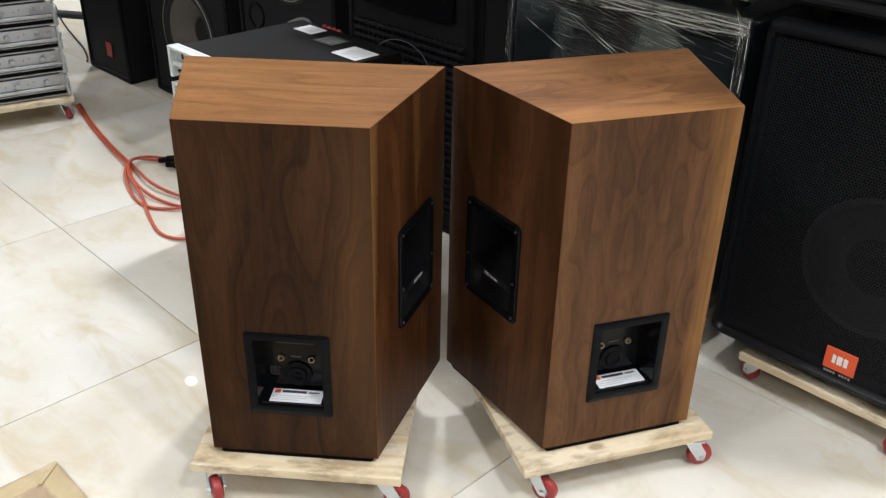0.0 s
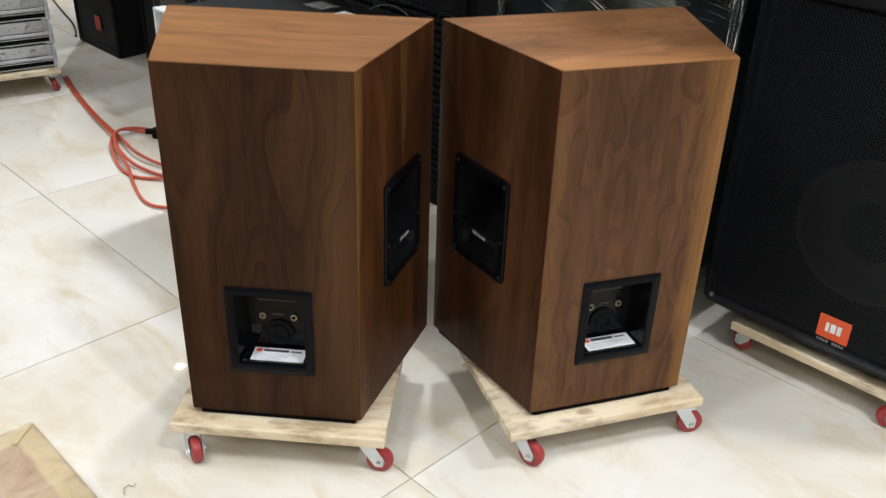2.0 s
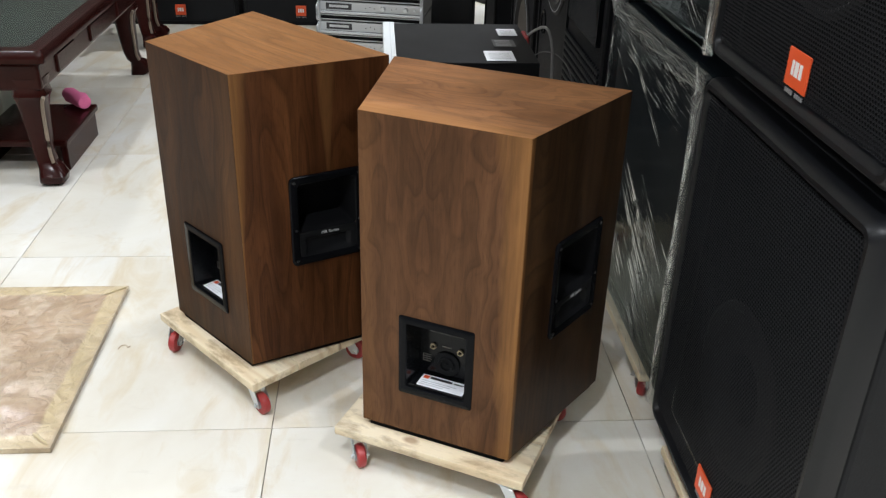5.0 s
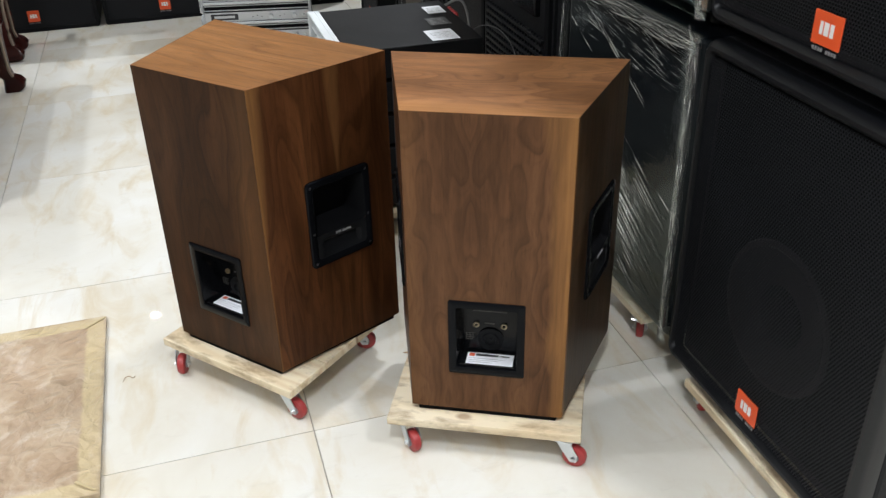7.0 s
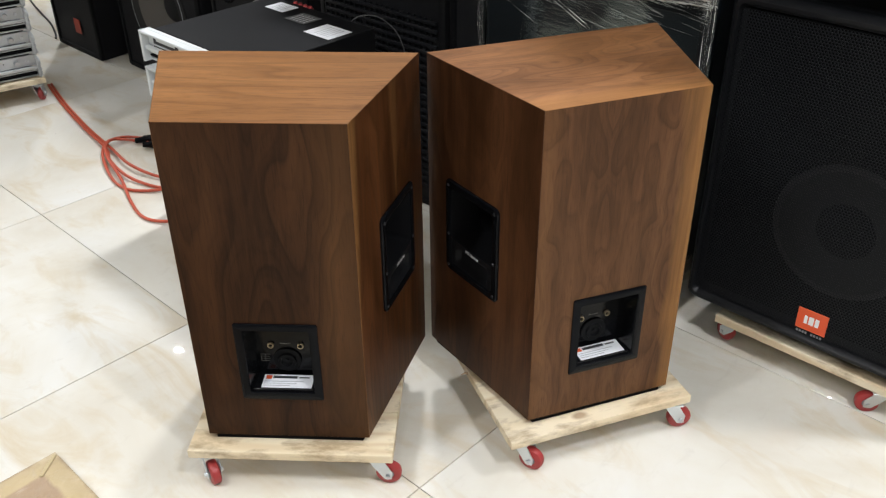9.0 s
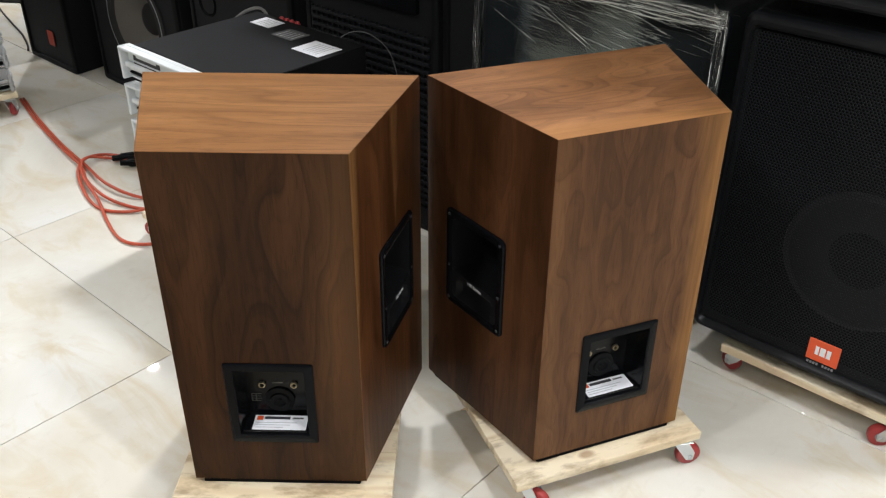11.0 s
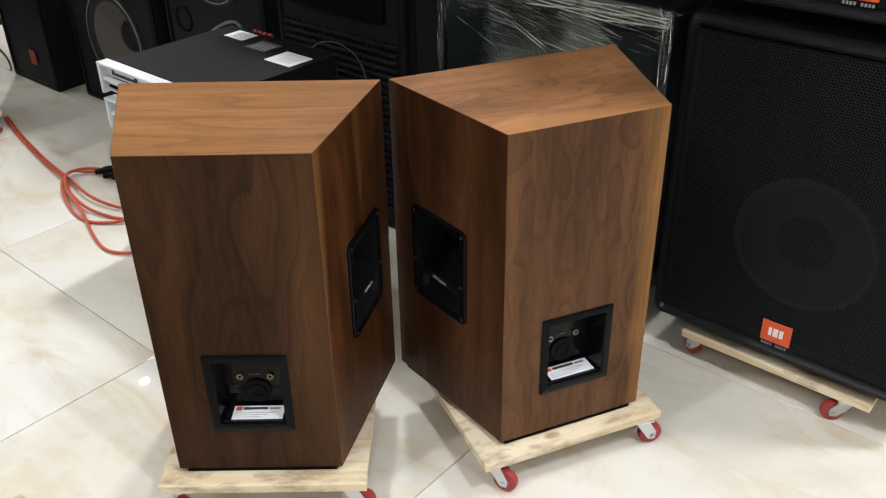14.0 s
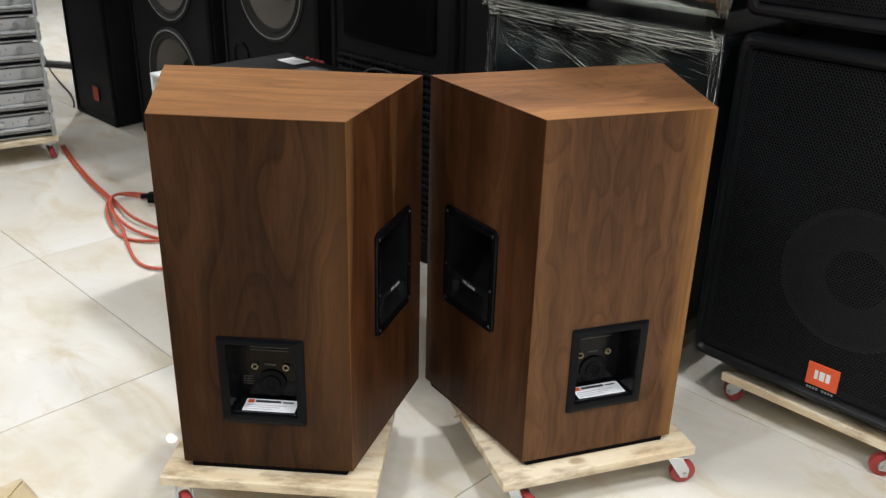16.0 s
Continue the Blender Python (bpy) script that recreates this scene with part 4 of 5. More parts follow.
# ---- film-wrapped cabinets ----
def wrapped_cabinet(m, w, h, d, label, seed, feet=0.0):
    rng = random.Random(seed)
    c = thing("wrapped_cabinet", label, "loudspeaker", m, "film-wrapped cabinets")
    part("cabinet", box(-w / 2, w / 2, 0.012, d, 0.006, h - 0.006, 0.018, 3), WRAPPED, c, "dark green-black cabinet")
    if feet:
        for x in (-w / 2 + 0.07, w / 2 - 0.07):
            for y in (0.09, d - 0.07):
                part("foot", lathe([(0.0, -feet), (0.020, -feet), (0.024, 0.0), (0.024, 0.008), (0.0, 0.008)], 16), RUBBER, c, "", pose(x, y, 0))
        badge(c, -0.012, 0.066, 0.012)
    bm = bmesh.new()
    for z in (0.05, h - 0.05):
        box(-w / 2 + 0.03, w / 2 - 0.03, 0.006, 0.013, z - 0.012, z + 0.012, 0.003, 1, bm)
    part("front_rail", bm, BLACK_SATIN, c)
    # the film: a skin that sags between the edges
    bm = bmesh.new()
    nx, nz = 40, 46
    grid = []
    for j in range(nz + 1):
        row = []
        for i in range(nx + 1):
            x = -w / 2 - 0.004 + (w + 0.008) * i / nx
            z = -0.002 + (h + 0.004) * j / nz
            top = max(0.0, 1.0 - (h - z) / 0.16)
            y = -0.002 + 0.0016 * noise.noise(Vector((x * 2.2 + seed, z * 3 + x * 2.5, seed)))
            y += 0.002 * top * noise.noise(Vector((x * 4, z * 60 + x * 9, seed)))
            edge = min(i, nx - i, j, nz - j)
            if edge == 0:
                y = 0.006
            row.append(bm.verts.new((x, y, z)))
        grid.append(row)
    for j in range(nz):
        for i in range(nx):
            bm.faces.new((grid[j][i], grid[j][i + 1], grid[j + 1][i + 1], grid[j + 1][i]))
    for sx, col in ((-1, 0), (1, nx)):
        b = [bm.verts.new((sx * (w / 2 + 0.005), d * 0.98, grid[j][col].co.z)) for j in range(nz + 1)]
        for j in range(nz):
            bm.faces.new((grid[j][col], grid[j + 1][col], b[j + 1], b[j]))
    b = [bm.verts.new((grid[nz][i].co.x, d * 0.98, h + 0.003)) for i in range(nx + 1)]
    for i in range(nx):
        bm.faces.new((grid[nz][i], grid[nz][i + 1], b[i + 1], b[i]))
    part("film", bm, FILM, c, "clear stretch film with pulled folds", None, True)
    # pulled folds: thin ridges across the front, fanned out from the corners
    bm = bmesh.new()

    def ridge(x0, z0, ln, deg, r, tilt=0.0):
        """A low crease: a strip with a rounded back, tapering to both ends."""
        x1 = min(w / 2, max(-w / 2, x0 + ln * math.cos(radians(deg))))
        z1 = min(h, max(0.02, z0 + (x1 - x0) * math.tan(radians(deg))))
        a = math.atan2(z1 - z0, x1 - x0)
        sx, sz = -math.sin(a), math.cos(a)
        steps = max(2, int(ln / 0.03))
        rows = []
        for i in range(steps + 1):
            f = i / steps
            q = r * max(0.12, 1 - (2 * f - 1) ** 2) * (1 + 0.3 * noise.noise(Vector((x0 * 90, z0 * 90, f * 9))))
            x, z = x0 + (x1 - x0) * f, z0 + (z1 - z0) * f
            rows.append([bm.verts.new((x + sx * o * q, -0.0042 - up * q + tilt * o * q, z + sz * o * q)) for o, up in ((-1, 0.0), (-0.5, 0.75), (0.0, 1.05), (0.5, 0.75), (1, 0.0))])
        for p, q in zip(rows, rows[1:]):
            for i in range(4):
                bm.faces.new((p[i], p[i + 1], q[i + 1], q[i]))

    # one long straight pull across the upper front, then bundles that fall at one slant below it
    for x0, z0, ln, count in ((-0.13, h - 0.06, 0.46, 2), (-0.24, h - 0.10, 0.24, 1), (-0.06, h - 0.31, 0.36, 8), (-0.02, h - 0.40, 0.30, 7), (0.04, h - 0.47, 0.24, 5),
                             (-0.20, h - 0.46, 0.34, 6), (0.05, h - 0.56, 0.22, 5), (-0.26, h - 0.28, 0.25, 3), (0.08, h - 0.30, 0.22, 7), (0.03, h - 0.36, 0.28, 8), (0.10, h - 0.50, 0.20, 7)):
        for k in range(count):
            ridge(x0 + rng.uniform(-0.03, 0.03), z0 - 0.013 * k + rng.uniform(-0.004, 0.004), ln * rng.uniform(0.5, 1.0), -26 + rng.gauss(0, 1.5), rng.uniform(0.0006, 0.0015), rng.uniform(-0.3, 0.3))
    for k in range(90):
        ridge(rng.uniform(-w / 2, w / 2 - 0.03), rng.uniform(0.03, h - 0.36), rng.choice((0.012, 0.02, 0.03, 0.06)) * rng.uniform(0.7, 1.3), -24 + rng.gauss(0, 5), rng.uniform(0.0004, 0.0008), rng.uniform(-0.5, 0.5))
    # short flat pulls crowded under the top edge, and a patch of ripples below its corner
    for k in range(150):
        ridge(rng.uniform(-w / 2, w / 2 - 0.02), h - 0.004 - abs(rng.gauss(0.0, 0.045)), rng.choice((0.02, 0.04, 0.08, 0.16)) * rng.uniform(0.7, 1.3), -7 + rng.gauss(0, 4), rng.uniform(0.0003, 0.0006), rng.uniform(-0.5, 0.5))
    for k in range(9):
        ridge(rng.uniform(0.04, 0.18), h - 0.07 - 0.0062 * k + rng.uniform(-0.002, 0.002), rng.uniform(0.06, 0.14), -5 + rng.gauss(0, 3), rng.uniform(0.0002, 0.0004), rng.uniform(-0.3, 0.3))
    fold = part("film_folds", bm, FOLD, c, "shiny pulled folds of film", None, True)
    tagged(fold, kind="stuff")
    # bunched film down the corner and round the top
    for sx in (-1, 1):
        bm = bmesh.new()
        rows = []
        for j in range(61):
            z = h * j / 60.0
            flare = 1.0 + 1.4 * max(0.0, (z - h + 0.12) / 0.12)
            row = []
            for k in range(13):
                a = k / 12.0
                x = sx * (w / 2 + 0.007 - 0.020 * flare * a) + 0.0015 * noise.noise(Vector((k * 2.1, z * 9, seed)))
                y = -0.001 + 0.016 * max(0.0, 0.35 - a) + 0.0045 * (k % 2) + 0.003 * noise.noise(Vector((k, z * 22, seed + sx)))
                row.append(bm.verts.new((x, y - 0.006, z)))
            rows.append(row)
        for a, b in zip(rows, rows[1:]):
            for k in range(12):
                bm.faces.new((a[k], a[k + 1], b[k + 1], b[k]))
        part("bunched_edge", bm, PLEAT, c, "bunched film along the corner", None, True)
        for k in range(3):
            pts = [(sx * (w / 2 - 0.012 + 0.008 * k) + 0.0012 * math.sin(j * 1.7 + k), -0.006 + 0.0012 * math.sin(j + 2 * k), h * j / 12.0) for j in range(13)]
            part("bunched_edge", tube(smooth_path(pts, 3), 0.0006, 5), FOLD, c, "bunched film along the corner", None, True)
        bm = bmesh.new()
        for k in range(9):
            q = Vector((sx * (w / 2 - 0.004), -0.004, h - 0.012))
            pts = [q + Vector((rng.gauss(0, 0.013), rng.gauss(-0.002, 0.004), rng.gauss(0, 0.014))) for j in range(4)]
            tube(smooth_path([tuple(p) for p in pts], 3), 0.0007, 5, bm)
        part("film_knot", bm, FOLD, c, "crumpled film at the corner", None, True)
    bm = bmesh.new()
    rows = []
    for i in range(81):
        x = -w / 2 - 0.004 + (w + 0.008) * i / 80.0
        row = []
        for k in range(9):
            z = h + 0.004 - 0.0048 * k - 0.004 * noise.noise(Vector((x * 3, k * 0.4, seed)))
            row.append(bm.verts.new((x, -0.004 + 0.010 * max(0.0, 1 - k / 2.0) - 0.004 * (k % 2) + 0.003 * noise.noise(Vector((x * 12, k * 1.7, seed))), z)))
        rows.append(row)
    for a, b in zip(rows, rows[1:]):
        for k in range(8):
            bm.faces.new((a[k], a[k + 1], b[k + 1], b[k]))
    part("bunched_top", bm, PLEAT, c, "bunched film along the top", None, True)
    for k in range(7):
        pts = [(-w / 2 + w * j / 12.0, -0.006 + 0.003 * math.sin(2 * j + k), h - 0.003 - 0.0055 * k + 0.0022 * math.sin(j * 1.3 + 2 * k)) for j in range(13)]
        part("bunched_top", tube(smooth_path(pts, 3), 0.0012, 6), FOLD, c, "bunched film along the top", None, True)
    return c


wrapped_cabinet(at(0.815, 0.253, 0.0935, FACE), 0.630, 0.722, 0.60, "dark loudspeaker cabinet wrapped in clear stretch film on a dolly", 4)
wrapped_cabinet(at(0.815, 0.253, 0.0935 + 0.722 + 0.036, FACE), 0.630, 0.722, 0.60, "dark loudspeaker cabinet wrapped in clear stretch film, stacked", 9, 0.0305)
dolly(at(0.82, 0.253, 0, FACE), -0.25, 0.212, 0.0, 0.46, turns=(70, 60, 20, 200), planks=4, spots=((-0.2, 0.05), (0.175, 0.02), (0.2, 0.42), (-0.2, 0.42)),
      label="low rough pine dolly on red casters under the film-wrapped cabinets")


# ---- power amplifiers ----
AMP_H = 0.089


def amplifier(m, label, pale=False):
    """A two-unit rack amplifier: x across the front, y into it, the front at y = 0."""
    a = thing("power_amplifier", label, "amplifier", m, "rack amplifiers")
    w, d, h = 0.440, 0.405, AMP_H - 0.002
    part("chassis", box(-w / 2, w / 2, 0.012, d, 0.001, h, 0.0015, 1), CHASSIS, a, "black steel chassis")
    front = ALU_WHITE if pale else ALU
    bm = box(-0.2415, 0.2415, -0.003, 0.011, 0.046, h, 0.002, 2)
    if pale:
        box(-0.2415, 0.2415, -0.024, -0.0032, h - 0.007, h, 0.0015, 1, bm)
    part("control_panel", bm, front, a, "pale aluminium control panel")
    part("lower_lip", box(-0.2415, 0.2415, -0.016, -0.004, 0.034, 0.046, 0.003, 2), front, a, "projecting aluminium lip")
    part("vent_backing", box(-0.236, 0.236, 0.004, 0.012, 0.002, 0.034), VOID, a)
    for k in range(3):
        z = 0.004 + k * 0.010
        part("vent_bar", box(-0.232, 0.232, -0.006, 0.003, z, z + 0.0048, 0.0012, 1), front if k != 1 else BLACK_SATIN, a)
    for sx in (-1, 1):
        part("rack_ear", box(sx * 0.236 - 0.0055, sx * 0.236 + 0.0055, -0.024, 0.010, 0.001, h, 0.003, 2), front, a, "aluminium rack ear")
        if pale:
            continue
        pts = [(sx * 0.238, -0.022, 0.010), (sx * 0.238, -0.040, 0.016), (sx * 0.238, -0.042, 0.045), (sx * 0.238, -0.040, h - 0.014), (sx * 0.238, -0.022, h - 0.008)]
        part("handle", tube(smooth_path(pts, 4), 0.0045, 8), front, a, "", None, True)
    for x in (0.06, 0.165):
        part("knob", lathe([(0.0, 0.018), (0.0085, 0.018), (0.0105, 0.015), (0.011, 0.0), (0.0, 0.0)], 18), STEEL, a, "silver level knob", pose(x, -0.003, 0.066, 90, 0, 0), True)
    part("power_button", lathe([(0.0, 0.008), (0.005, 0.008), (0.006, 0.0), (0.0, 0.0)], 12), STEEL, a, "", pose(0.205, -0.003, 0.066, 90, 0, 0), True)
    for x in (-0.02, 0.0, 0.02, 0.10, 0.12):
        part("indicator", lathe([(0.0, 0.002), (0.0022, 0.002), (0.0024, 0.0), (0.0, 0.0)], 8), DARK_PRINT, a, "", pose(x, -0.003, 0.064 + 0.006 * (x in (0.0, 0.12)), 90, 0, 0))
    part("name_plate", box(-0.205, -0.085, -0.0042, -0.003, 0.053, 0.081, 0.0008, 1), DARK_PRINT, a, "black name plate")
    part("mark", box(-0.190, -0.100, -0.0046, -0.0043, 0.062, 0.073), front, a, "plain pale mark")
    # the back: sockets and posts
    for x in (-0.14, -0.05, 0.05, 0.14):
        part("terminal", lathe([(0.0, 0.014), (0.007, 0.014), (0.008, 0.0), (0.0, 0.0)], 10), RED_WHEEL if x > 0 else BLACK_GLOSS, a, "", pose(x, d, 0.045, -90, 0, 0))
    return a


for k in range(5):
    amplifier(at(0.280, 1.045, 0.0945 + 0.1 * k, FACE), "black rack amplifier with pale aluminium front, in a stack", True)
    for x in (-0.2, 0.2):
        for y in (0.06, 0.36):
            foot = part("amplifier_foot", lathe([(0.0, 0.0), (0.010, 0.0), (0.012, 0.011), (0.0, 0.011)], 12), RUBBER, None)
            foot.matrix_world = at(0.280, 1.045, 0.0945 + 0.1 * k - 0.0105, FACE) @ pose(x, y, 0)
            tagged(foot, "round black rubber spacer under an amplifier", "foot", "amplifier feet")
dolly(at(0.26, 1.045, 0, FACE), -0.29, 0.25, 0.0, 0.44, top=0.0835, turns=(115, 10, 110, 150), planks=3, spots=((-0.255, 0.030), (0.2, 0.05), (0.2, 0.39), (-0.24, 0.39)), label="low rough pine dolly on red casters under the amplifier stack")

TOPZ = 0.0945 + 0.4 + AMP_H - 0.0015


def sticker(name, u0, u1, v0, v1, mat, label, bars=()):
    ob = thing(name, label, "label", at((u0 + u1) / 2, (v0 + v1) / 2, TOPZ), "papers on the amplifier")
    part("sheet", box((u0 - u1) / 2, (u1 - u0) / 2, (v0 - v1) / 2, (v1 - v0) / 2, 0.0002, 0.0012), mat, ob)
    for x0, x1, y0, y1 in bars:
        part("print", box(x0, x1, y0, y1, 0.0013, 0.0016), PALE_PRINT, ob)


sticker("paper_label", 0.540, 0.622, 0.843, 0.943, PAPER, "white paper label lying on the top amplifier", [(-0.03, 0.03, -0.03 + 0.012 * k, -0.028 + 0.012 * k) for k in range(5)])
sticker("rating_plate", 0.578, 0.642, 0.990, 1.070, GREY_PRINT, "grey printed rating plate on the top amplifier", ())
sticker("small_paper_label", 0.606, 0.664, 1.117, 1.197, PAPER, "small white paper label lying on the top amplifier", [(-0.02, 0.02, -0.02 + 0.012 * k, -0.018 + 0.012 * k) for k in range(4)])
plate = bpy.data.objects["rating_plate"]
for k in range(5):
    part("print", box(-0.026, 0.02, -0.032 + 0.014 * k, -0.029 + 0.014 * k, 0.0013, 0.0016), PALE_PRINT, plate)
plug = thing("red_plug", "row of red terminal plugs at the back of the top amplifier", "plug", at(0.688, 1.128, TOPZ - 0.030))
for k in range(4):
    part("body", lathe([(0.0, 0.0), (0.008, 0.0), (0.009, 0.01), (0.009, 0.026), (0.005, 0.034), (0.0, 0.034)], 14), RED_WHEEL, plug, "", pose(0.0, -0.033 + 0.022 * k, 0.0), True)
grey = thing("grey_cable", "grey cable arching behind the amplifiers", "cable", at(0, 0, 0))
part("sheath", tube(smooth_path([(0.690, 1.52, 0.40), (0.740, 1.51, 0.465), (0.785, 1.47, 0.515), (0.808, 1.415, 0.533), (0.826, 1.40, 0.49), (0.835, 1.40, 0.40), (0.84, 1.40, 0.20), (0.83, 1.39, 0.009), (0.80, 1.36, 0.008)], 6), 0.0048, 8), GREY_CABLE, grey, "", None, True)
thin = thing("thin_cable", "thin grey cable looped behind the amplifiers", "cable", at(0, 0, 0))
part("sheath", tube(smooth_path([(0.672, 0.935, 0.545), (0.690, 0.925, 0.578), (0.720, 0.905, 0.592), (0.755, 0.870, 0.580), (0.780, 0.830, 0.53), (0.79, 0.81, 0.42), (0.79, 0.80, 0.2), (0.79, 0.80, 0.006), (0.76, 0.78, 0.005)], 6), 0.0015, 8), DULL_CABLE, thin, "", None, True)

# the second stack, out on the floor
RACK_TURN = -12.0
RACK = (0.208, 2.532)
for k in range(6):
    amplifier(at(RACK[0], RACK[1], 0.0945 + 0.0905 * k, RACK_TURN), "silver rack amplifier with two knobs, in a stack on a dolly")
dolly(at(RACK[0], RACK[1], 0, RACK_TURN), -0.248, 0.248, -0.030, 0.40, turns=(20, -30, 110, 150), planks=3, spots=((-0.218, 0.0), (0.2175, -0.015), (0.218, 0.37), (-0.218, 0.37)), label="low rough pine dolly on red casters under the silver amplifiers")


# ---- black loudspeakers along the wall ----
def cabinet_speaker(m, w, h, d, label, woofers=(), port=None, horn=None, slats=None, mark=None, taper=0.0, grille=False):
    """x across the front, y into the box, the front at y = 0."""
    s = thing("stage_loudspeaker", label, "loudspeaker", m, "black loudspeakers along the wall")
    poly = [(-w / 2, 0.012), (w / 2, 0.012), (w / 2 - taper, d), (-w / 2 + taper, d)]

    def loop(lw, lh, r, y):
        return [(x, y, z + h / 2) for x, z in rounded_rect(lw, lh, r, 3)]

    if woofers:
        bm = bmesh.new()
        ends = bridge_loops(bm, [loop(w - 0.034, h - 0.034, 0.006, 0.25), loop(w - 0.034, h - 0.034, 0.006, 0.0125), loop(w - 0.006, h - 0.006, 0.008, 0.0125), loop(w, h, 0.008, 0.018), loop(w, h, 0.008, d)])
        bm.faces.new(ends[0])
        bm.faces.new(ends[-1])
        bmesh.ops.recalc_face_normals(bm, faces=bm.faces)
        part("cabinet", bm, BLACK, s)
    else:
        part("cabinet", prism(poly, 0.0, h, 0.008, 2), BLACK, s)
    bm = bmesh.new()

    rows = bridge_loops(bm, [loop(w, h, 0.012, 0.013), loop(w, h, 0.012, 0.004), loop(w - 0.012, h - 0.012, 0.010, 0.0), loop(w - 0.040, h - 0.040, 0.008, 0.0), loop(w - 0.044, h - 0.044, 0.008, 0.008)])
    part("front_frame", bm, BLACK_SATIN, s, "", None, True)
    if woofers:
        bm = bmesh.new()
        rims = [[(-w / 2 + 0.018, 0.018), (w / 2 - 0.018, 0.018), (w / 2 - 0.018, h - 0.018), (-w / 2 + 0.018, h - 0.018)]]
        rims += [[(x + 1.10 * r * math.cos(radians(9 * k)), z + 1.10 * r * math.sin(radians(9 * k))) for k in range(40)] for x, z, r, mat in woofers]
        for pts in rims:
            ring = [bm.verts.new((x, 0.0075, z)) for x, z in pts]
            for a, b in zip(ring, ring[1:] + ring[:1]):
                bm.edges.new((a, b))
        bmesh.ops.triangle_fill(bm, use_beauty=True, edges=bm.edges, normal=(0, -1, 0))
        part("front_board", bm, BLACK, s)
    else:
        part("front_board", box(-w / 2 + 0.018, w / 2 - 0.018, 0.0075, 0.0115, 0.018, h - 0.018), VOID if grille else BLACK, s)
    for x, z, r, mat in woofers:
        wf = part("woofer", lathe([(r * 1.16, 0.0), (r * 1.16, 0.006), (r * 1.08, 0.010), (r * 1.02, 0.006), (r, 0.003), (r * 0.945, 0.008), (r * 0.89, 0.0), (r * 0.87, -0.006)], 40), RUBBER, s, "woofer with a rubber surround", pose(x, 0.0073, z, 90, 0, 0), True)
        part("cone", lathe([(r * 0.885, -0.001), (r * 0.62, -r * 0.19), (r * 0.34, -r * 0.42)], 40), mat, wf, "", None, True)
        part("dust_cap", lathe([(r * 0.37, -r * 0.40), (r * 0.31, -r * 0.33), (r * 0.18, -r * 0.28), (0.0, -r * 0.26)], 28), CONE_BLACK, wf, "", None, True)
        part("rim", lathe([(r * 1.075, 0.0095), (r * 1.09, 0.0110), (r * 1.105, 0.0095)], 40), HUB_GREY, wf, "", None, True)
    if port:
        x, z, r = port
        part("port", lathe([(r * 1.25, 0.0), (r * 1.15, 0.006), (r, 0.003), (r * 0.9, -0.004), (0.0, -0.0042)], 24), BLACK_GLOSS, s, "round bass port", pose(x, 0.0073, z, 90, 0, 0), True)
    if horn:
        x0, x1, z0, z1 = horn
        bm = bmesh.new()
        cx, cz, ww, hh = (x0 + x1) / 2, (z0 + z1) / 2, x1 - x0, z1 - z0
        rows = bridge_loops(bm, [[(x + cx, y, z + cz) for x, z in rounded_rect(ww * k, hh * j, 0.006, 3)] for k, j, y in ((1.0, 1.0, 0.007), (1.0, 1.0, -0.006), (0.95, 0.93, -0.006), (0.72, 0.62, 0.0025), (0.5, 0.3, 0.0065))])
        bm.faces.new(rows[-1])
        part("horn", bm, BLACK_GLOSS, s, "flared black horn", None, True)
    if slats:
        x0, x1, z0, z1, n = slats
        for k in range(n):
            z = z0 + (z1 - z0) * (k + 0.5) / n
            part("louvre", box(x0, x1, -0.004, 0.006, z - (z1 - z0) / n * 0.22, z + (z1 - z0) / n * 0.22, 0.001, 1), GRILLE, s)
        for k in range(int((x1 - x0) / 0.022) + 1):
            x = x0 + 0.022 * k
            part("upright", box(x - 0.002, x + 0.002, -0.001, 0.005, z0, z1), GRILLE, s)
    if grille:
        g = hex_grille(w - 0.05, h - 0.05, 0.016, 0.004)
        link_mesh("grille", g, GRILLE, s, pose(0, 0.004, h / 2, 90, 0, 0))
    if mark:
        badge(s, mark[0], mark[1], 0.003, mark[2], mark[3], mark[4])
    return s


cabinet_speaker(at(0.795, 2.889, 0.001, FACE), 0.388, 0.82, 0.45, "black stage loudspeaker with grille cloth and orange badge on the floor", mark=(0.028, 0.121, 0.050, 0.062, SHADED_ORANGE), taper=0.05, grille=False)
cabinet_speaker(at(0.860, 2.282, 0.001, FACE), 0.61, 1.15, 0.55, "black loudspeaker with two bare grey woofers behind the amplifiers", woofers=((0.010, 0.292, 0.168, CONE_GREY), (0.010, 0.702, 0.168, CONE_GREY)))
cabinet_speaker(at(0.860, 1.610, 0.001, FACE), 0.55, 1.25, 0.60, "black loudspeaker with a bare grey woofer and a round port", woofers=((0.018, 0.728, 0.162, CONE_GREY),), port=(-0.172, 0.465, 0.038))
cabinet_speaker(at(0.830, 0.970, 0.001, FACE), 0.52, 1.25, 0.60, "black loudspeaker with a wide horn above a louvred grille", horn=(-0.19, 0.19, 0.635, 0.93), slats=(-0.23, 0.23, 0.06, 0.585, 24))
cabinet_speaker(at(0.840, 0.640, 0.001, FACE), 0.125, 1.35, 0.40, "narrow black column loudspeaker beside the wrapped cabinets")

# the row across the end of the shop
for u in (-1.53, -0.86, -0.19, 0.48):
    cabinet_speaker(at(u, 3.585, 0.001, 0), 0.64, 0.78, 0.5, "black stage loudspeaker with grille and orange badge in a row", woofers=((0.0, 0.42, 0.17, CONE_BLACK),), mark=(0.0, 0.083, 0.058, 0.058, None), grille=False)


